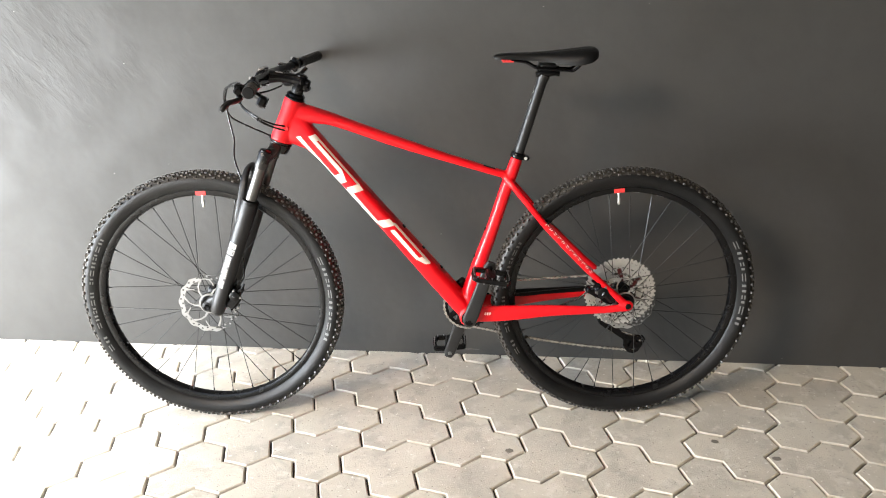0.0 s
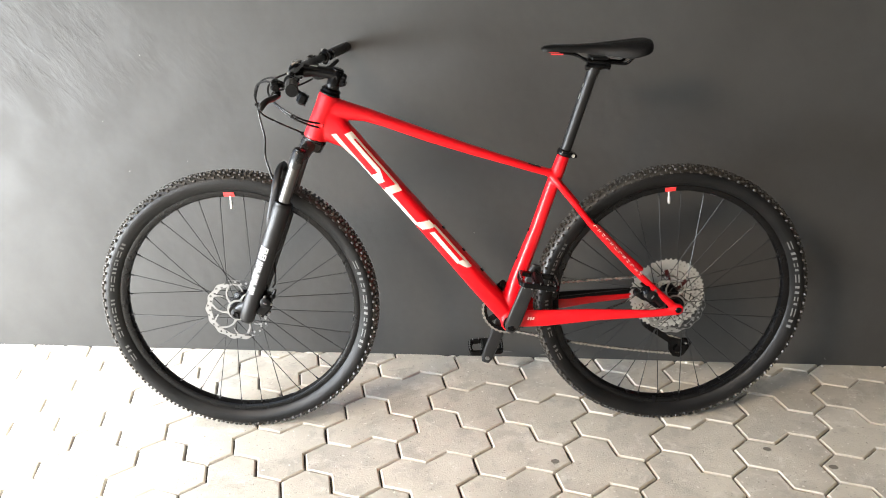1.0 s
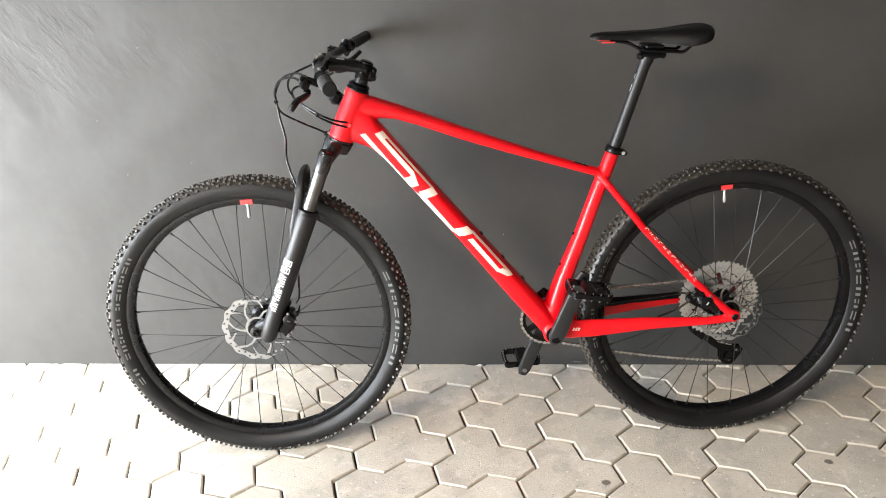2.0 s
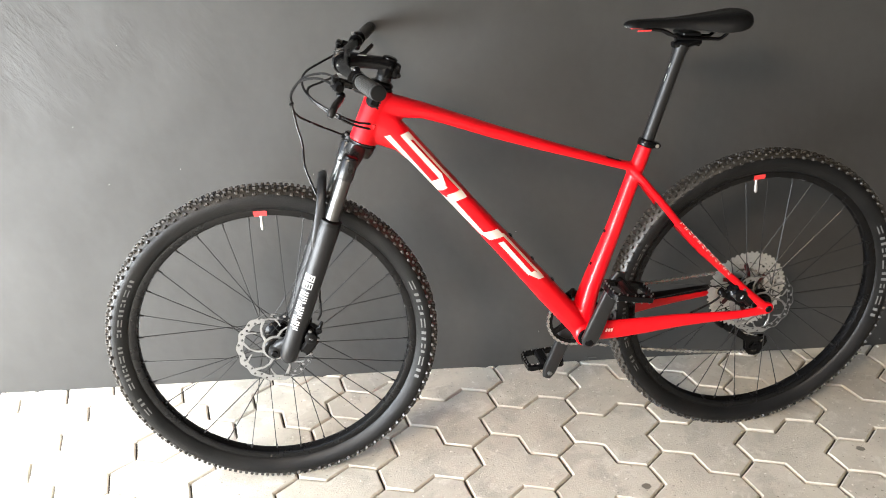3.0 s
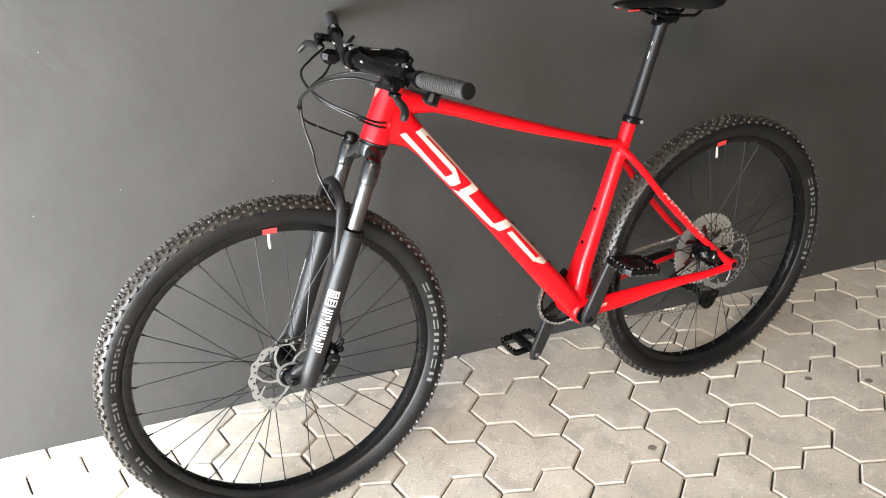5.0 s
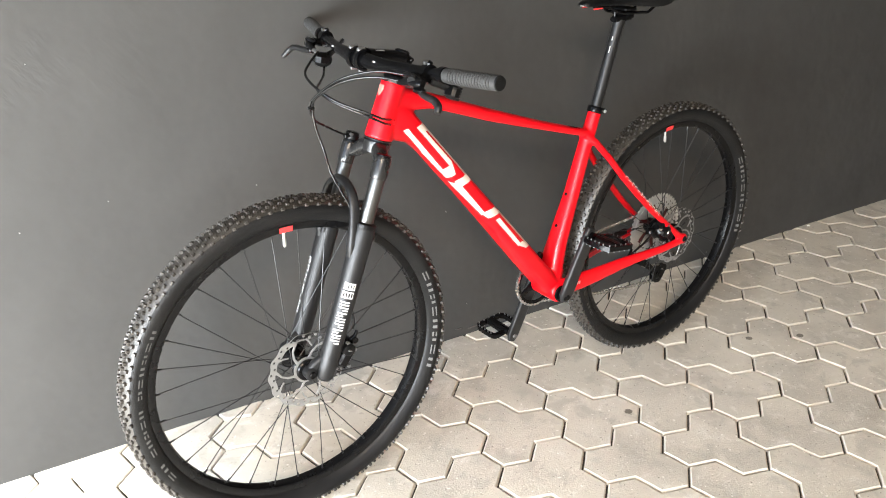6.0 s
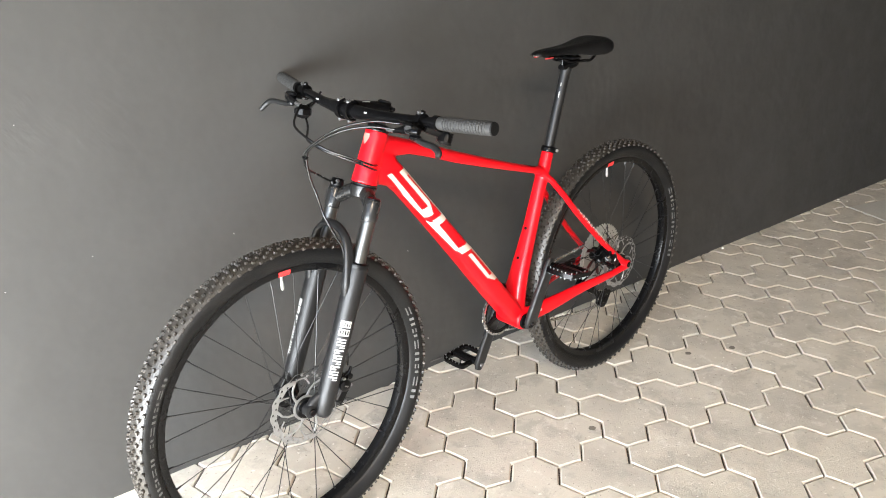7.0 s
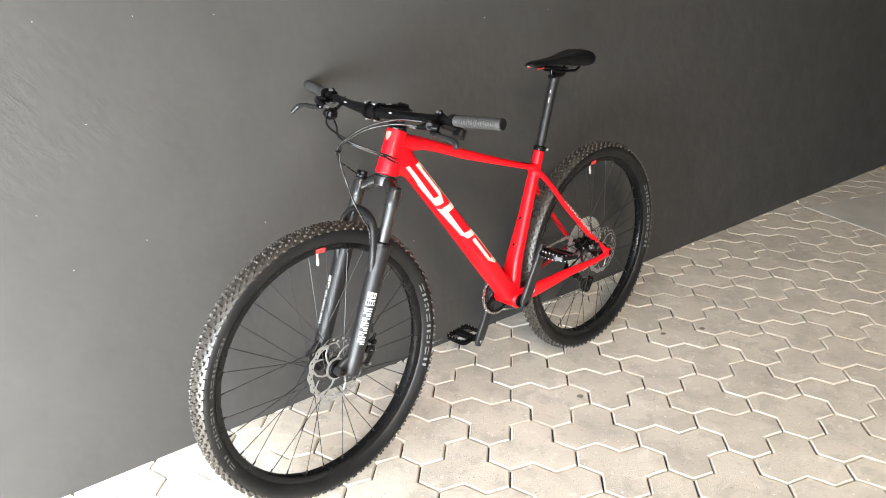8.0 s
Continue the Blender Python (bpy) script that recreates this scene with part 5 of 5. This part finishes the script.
def build_derailleur():
    """Hanger, upper knuckle, parallelogram, lower knuckle and the cage swung back with its two pulleys."""
    m = Matrix.Translation(P(0.486, -0.062, 0.300))
    inv = m.inverted()
    body = part("rear_derailleur", Shape().tube([P(0.476, -0.076, 0.337), P(0.485, -0.077, 0.322), P(0.482, -0.076, 0.306), P(0.474, -0.074, 0.296)], [(0.009, 0.009, 3), (0.012, 0.013, 3), (0.012, 0.013, 3), (0.008, 0.009, 3)], 14, (0, 1, 0), m=inv), BLACK, bicycle, "black long-cage rear derailleur", m, 50)
    for s, lift in ((-0.083, 0.0), (-0.066, 0.003)):
        part("parallelogram_link", Shape().tube([P(0.479, s, 0.303 + lift), P(0.463, s + 0.003, 0.285 + lift), P(0.444, s + 0.008, 0.266 + lift)], [(0.003, 0.009, 3.5), (0.003, 0.0075, 3.5), (0.003, 0.009, 3.5)], 12, (0, 1, 0), m=inv), BLACK, body)
    part("lower_knuckle", Shape().lathe([(0.006, -0.016), (0.0135, -0.014), (0.0160, -0.008), (0.0160, 0.012), (0.011, 0.016)], 24), BLACK, body, "black clutch knuckle", inv @ Matrix.Translation(P(0.444, -0.064, 0.256)))
    up, low = P(0.466, -0.0405, 0.251), P(0.530, -0.0405, 0.1905)
    arm = [(0.436, 0.262), (0.446, 0.268), (0.462, 0.258), (0.500, 0.2245), (0.530, 0.2165), (0.556, 0.2155), (0.563, 0.207), (0.556, 0.192), (0.543, 0.170), (0.531, 0.163), (0.514, 0.166), (0.503, 0.180), (0.501, 0.206), (0.455, 0.238), (0.438, 0.248)]
    slots = [[(0.512, 0.186), (0.512, 0.196), (0.521, 0.205), (0.525, 0.200), (0.519, 0.194), (0.518, 0.186)], [(0.517, 0.176), (0.519, 0.181), (0.530, 0.179), (0.537, 0.182), (0.535, 0.175), (0.529, 0.171)],
             [(0.534, 0.206), (0.547, 0.207), (0.553, 0.204), (0.549, 0.197), (0.543, 0.200), (0.535, 0.201)]]
    for y in (-0.0345, -0.0465):
        plate = Shape().plate(arm, slots, -y - 0.001, -y + 0.001)
        plate.v = [tuple(inv @ Vector(p)) for p in plate.v]
        part("cage_plate", plate, BLACK, body, "black slotted cage plate")
    for c in (up, low):
        part("jockey_wheel", Shape().plate(toothed(13, 0.0195, 0.005), [circle(0.007, 14)], -0.0012, 0.0012), PLASTIC, body, m=inv @ Matrix.Translation(c))
        part("pulley_bolt", Shape().lathe([(0.003, -0.0085), (0.0050, -0.0075), (0.0050, 0.0075), (0.003, 0.0085)], 14), BLACK, body, m=inv @ Matrix.Translation(c))
    part("hanger", Shape().tube([P(0.474, -0.074, 0.360), P(0.478, -0.075, 0.342), P(0.484, -0.075, 0.326)], [(0.004, 0.010, 3), (0.004, 0.009, 3), (0.004, 0.008, 3)], 12, (0, 1, 0), m=inv), BLACK, body)


build_derailleur()
part("axle_end", Shape().lathe([(0.0035, -0.0025), (0.0065, -0.003), (0.0080, -0.0015), (0.0085, 0.004)], 20), BLACK, bicycle, "black rear axle end", Matrix.Translation(P(0.479, 0.0795, 0.3595)))
guide = part("chain_guide", Shape().box((0.034, 0.012, 0.022), None, 0.004), BLACK, bicycle, "black chain guide", Matrix.Translation(P(0.029, -0.022, 0.393)) @ pose(0, 0, 0, 0, -40, 0))
part("guide_bolt", Shape().lathe([(0.003, -0.009), (0.005, -0.008), (0.005, 0.008), (0.003, 0.009)], 12), BLACK, guide)
part("stay_guard", Shape().tube([P(u, -s - 0.001, w + 0.003) for u, s, w in ((0.15, 0.047, 0.334), (0.22, 0.051, 0.340), (0.307, 0.057, 0.345), (0.40, 0.065, 0.349))], [(0.0098, 0.0215, 2.6), (0.0092, 0.0185, 2.6), (0.0085, 0.0140, 2.6), (0.008, 0.0108, 2.6)], 14, (0, 1, 0)), PLASTIC, bicycle, "black rubber chain stay guard", sharp=60)


# ---------------------------------------------------------------- small things at the wall
def crumb(x, y, size, seed):
    """A crumb of plaster on the ground."""
    rng = random.Random(seed)
    bm = bmesh.new()
    bmesh.ops.create_icosphere(bm, subdivisions=2, radius=size)
    for v in bm.verts:
        v.co *= 1 + 0.35 * noise.noise(v.co * (1.2 / size) + Vector((seed, 0, 0)))
        v.co.z *= 0.6
    me = bpy.data.meshes.new("plaster_crumb")
    bm.to_mesh(me)
    bm.free()
    me.materials.append(CRUMB)
    me.shade_smooth()
    ob = tagged(new("plaster_crumb", me), "small pale plaster crumb on the paving at the wall foot", "debris", "crumbs along the wall")
    ob.matrix_world = pose(x, y, size * 0.45, 0, 0, rng.uniform(0, 360))


def leaf(x, y, turn, size=0.02):
    """A curled dry leaf."""
    rows = []
    for i in range(9):
        t = i / 8
        w = size * 0.42 * math.sin(math.pi * min(1, t * 1.05) ** 0.8)
        z = 0.004 + 0.25 * size * math.sin(math.pi * t)
        rows.append([(size * (t - 0.5) * 1.6, -w, z + 0.35 * w), (size * (t - 0.5) * 1.6, 0, z), (size * (t - 0.5) * 1.6, w, z + 0.35 * w)])
    fs = [(i * 3 + j, i * 3 + j + 1, (i + 1) * 3 + j + 1, (i + 1) * 3 + j) for i in range(8) for j in range(2)]
    ob = tagged(new("dry_leaf", Shape().add([p for r in rows for p in r], fs).mesh("dry_leaf", LEAF)), "small curled yellow dry leaf at the wall foot", "leaf", "leaves along the wall")
    so = ob.modifiers.new("thick", "SOLIDIFY")
    so.thickness = 0.0006
    ob.matrix_world = pose(x, y, 0, 0, 0, turn)


for i, (x, y, size) in enumerate(((0.62, -0.012, 0.005), (1.035, -0.012, 0.004), (1.598, -0.014, 0.0055), (2.585, -0.012, 0.006), (2.60, -0.05, 0.0035))):
    crumb(x, y, size, i + 1)
leaf(3.60, -0.03, 30, 0.034)
leaf(3.57, -0.06, 130, 0.022)

# chipped specks in the paint of the wall
SPECKS = [(-1.016, 0.953), (-1.158, 0.760), (-1.337, 1.106), (0.246, 1.113), (0.541, 1.120), (-0.053, 0.424), (-1.093, 1.189), (-0.875, 1.187), (-0.673, 1.178), (-0.915, 0.640), (-1.099, 0.607), (-0.581, 0.611), (0.017, 0.109), (1.044, 0.021)]
wall = bpy.data.objects["wall_north"]
rng = random.Random(11)
for x, z in SPECKS:
    r = rng.uniform(0.0008, 0.0014)
    ol = [(x + r * rng.uniform(0.6, 1.5) * math.cos(2 * math.pi * i / 7), z + r * rng.uniform(0.5, 1.2) * math.sin(2 * math.pi * i / 7)) for i in range(7)]
    part("paint_chip", Shape().prism(ol, -0.0042, 0.0), CHIP, wall)

# pale scuffs rubbed into the paint at the wall's foot
for x, z, long, tall in ((0.045, 0.021, 0.050, 0.0035), (-0.012, 0.030, 0.022, 0.0028), (0.176, 0.012, 0.030, 0.0025)):
    ol = [(x + 0.5 * long * math.cos(q) * rng.uniform(0.8, 1.1), z + 0.5 * tall * math.sin(q) * rng.uniform(0.5, 1.3)) for q in [2 * math.pi * i / 14 for i in range(14)]]
    part("scuff", Shape().prism(ol, -0.0040, 0.0), SCUFF, wall, "pale scuff in the paint")


# ---------------------------------------------------------------- the paving
FLAT, COLUMN, SIDE = 0.1231, 0.1067, 0.0706
E1, E2 = Vector((math.cos(radians(-15.05)), math.sin(radians(-15.05)), 0)), Vector((math.sin(radians(15.05)), math.cos(radians(15.05)), 0))
START = Vector((-0.1273, -0.1961, 0))
pavement = structure("pavement", Shape().box((26.0, 12.0, 0.03), pose(3.0, -4.0, -0.0245), 0.001), SAND, "paving of pale interlocking three-lobed concrete pavers", "pavement")


def paver_outline():
    """Outline of three hexagons that share a corner: one on the left, two on the right; about the left one's middle."""
    mids = [(0, 0), (COLUMN, FLAT / 2), (COLUMN, -FLAT / 2)]
    h, q = FLAT / 2, SIDE / 2
    edges = {}
    for cx, cy in mids:
        pts = [(cx + SIDE, cy), (cx + q, cy + h), (cx - q, cy + h), (cx - SIDE, cy), (cx - q, cy - h), (cx + q, cy - h)]
        for i in range(6):
            a, b = [tuple(round(c / 0.004) for c in p) for p in (pts[i], pts[(i + 1) % 6])]
            edges[(a, b)] = (pts[i], pts[(i + 1) % 6])

    def near(a, b):
        return abs(a[0] - b[0]) + abs(a[1] - b[1]) <= 2
    keep = [(a, b, p) for (a, b), p in edges.items() if not any(near(a, d) and near(b, c) for c, d in edges)]
    out, now = [keep[0][2][0]], keep[0]
    while len(out) < len(keep):
        now = next(e for e in keep if near(e[0], now[1]))
        out.append(now[2][0])
    return [Vector((x, y, 0)) for x, y in out]


def inset(line, by):
    out = []
    for i, p in enumerate(line):
        a, b = (p - line[i - 1]).normalized(), (line[(i + 1) % len(line)] - p).normalized()
        n1, n2 = Vector((-a.y, a.x, 0)), Vector((-b.y, b.x, 0))
        n = (n1 + n2).normalized()
        out.append(p + n * (by / max(0.4, n.dot(n1))))
    return out


def paver_mesh(seed):
    rng = random.Random(seed)
    line = []
    corners = paver_outline()
    for i, p in enumerate(corners):  # each side in two, with a chipped middle
        q = corners[(i + 1) % len(corners)]
        across = Vector((-(q - p).y, (q - p).x, 0)).normalized()
        line += [p, p.lerp(q, rng.uniform(0.35, 0.65)) + across * rng.uniform(-0.0002, 0.0009)]
    levels = [(0.0016, -0.020), (0.0017, -0.0054), (0.0022, -0.0034), (0.0048, -0.0006), (0.0056, 0.0)]
    rings = []
    for by, z in levels:
        rings.append([p + Vector((rng.uniform(-1, 1), rng.uniform(-1, 1), 0)) * 0.0004 + Vector((0, 0, z)) for p in inset(line, by)])
    return Shape().rings(rings)


def pale_edges(me):
    """The chamfer along a paver's rim is rubbed paler, its caught light coloured in too."""
    me.materials.append(EDGE)
    for p in me.polygons:
        p.material_index = 1 if 0.3 < p.normal.z < 0.95 else 0
    return me


meshes = [pale_edges(paver_mesh(i).mesh("paver", CONCRETE, 20)) for i in range(6)]
rot = Matrix((E1, E2, Vector((0, 0, 1)))).transposed().to_4x4()
SLAB_AT = Vector((2.515, -0.085, 0))
near_pavers, far_pavers = [], []
rng = random.Random(5)
for i in range(-36, 34):
    for j in range(-8, 22):
        base = START + E1 * (i * 2 * COLUMN + SIDE / 2) - E2 * (FLAT * (0.5 + 3 * j))
        for kind in (0, 1):
            if kind == 0:
                m = Matrix.Translation(base) @ rot
            else:
                m = Matrix.Translation(base + E1 * COLUMN - E2 * (1.5 * FLAT)) @ rot @ pose(0, 0, 0, 0, 0, 180)
            c = m @ Vector((COLUMN * 0.6, 0, 0))
            if not (-7.0 < c.x < 6.5 and -4.6 < c.y < 0.16):
                continue
            m = m @ pose(0, 0, rng.uniform(-0.0006, 0.0003), rng.uniform(-0.2, 0.2), rng.uniform(-0.2, 0.2), rng.uniform(-0.3, 0.3))
            seen = -1.75 < c.x < 2.9 and c.y > -0.78 - max(0.0, 0.42 * (1.2 - abs(c.x - 0.9)))
            (near_pavers if seen and len(near_pavers) < 298 else far_pavers).append(m)
for i, m in enumerate(near_pavers):
    part("paver", meshes[i * 7 % 6], CONCRETE, pavement, m=m)
rest = Shape()
for i, m in enumerate(far_pavers):
    me = meshes[i * 5 % 6]
    rest.add([v.co for v in me.vertices], [tuple(p.vertices) for p in me.polygons], m)
tagged(part("far_pavers", pale_edges(rest.mesh("far_pavers", CONCRETE, 20)), CONCRETE, pavement, "pale concrete pavers further off"), kind="stuff")

# a flush pair of concrete covers let into the paving
for i in range(2):
    mid = SLAB_AT + E1 * (0.30 + 0.64 * i + 0.02) - E2 * 0.45
    tagged(part("cover_slab", Shape().box((0.625, 0.885, 0.03), None, 0.004), SLAB, pavement, "grey concrete cover slab", Matrix.Translation(mid + Vector((0, 0, -0.0120))) @ rot))

# dark spots of oil on the pavers
for x, y, r in ((0.1769, -0.5483, 0.0135), (0.7337, -0.4643, 0.0125), (0.8784, -0.5328, 0.0135)):
    ol = [(x + r * (1 + 0.25 * noise.noise(Vector((x * 9, k * 0.9, 1)))) * math.cos(2 * math.pi * k / 16), y + 0.8 * r * (1 + 0.25 * noise.noise(Vector((y * 9, k * 0.9, 2)))) * math.sin(2 * math.pi * k / 16)) for k in range(16)]
    tagged(part("oil_spot", Shape().rings([[(a, b, -0.004) for a, b in ol], [(a, b, 0.0012) for a, b in ol]]), OIL, pavement, "dark oil spot"))
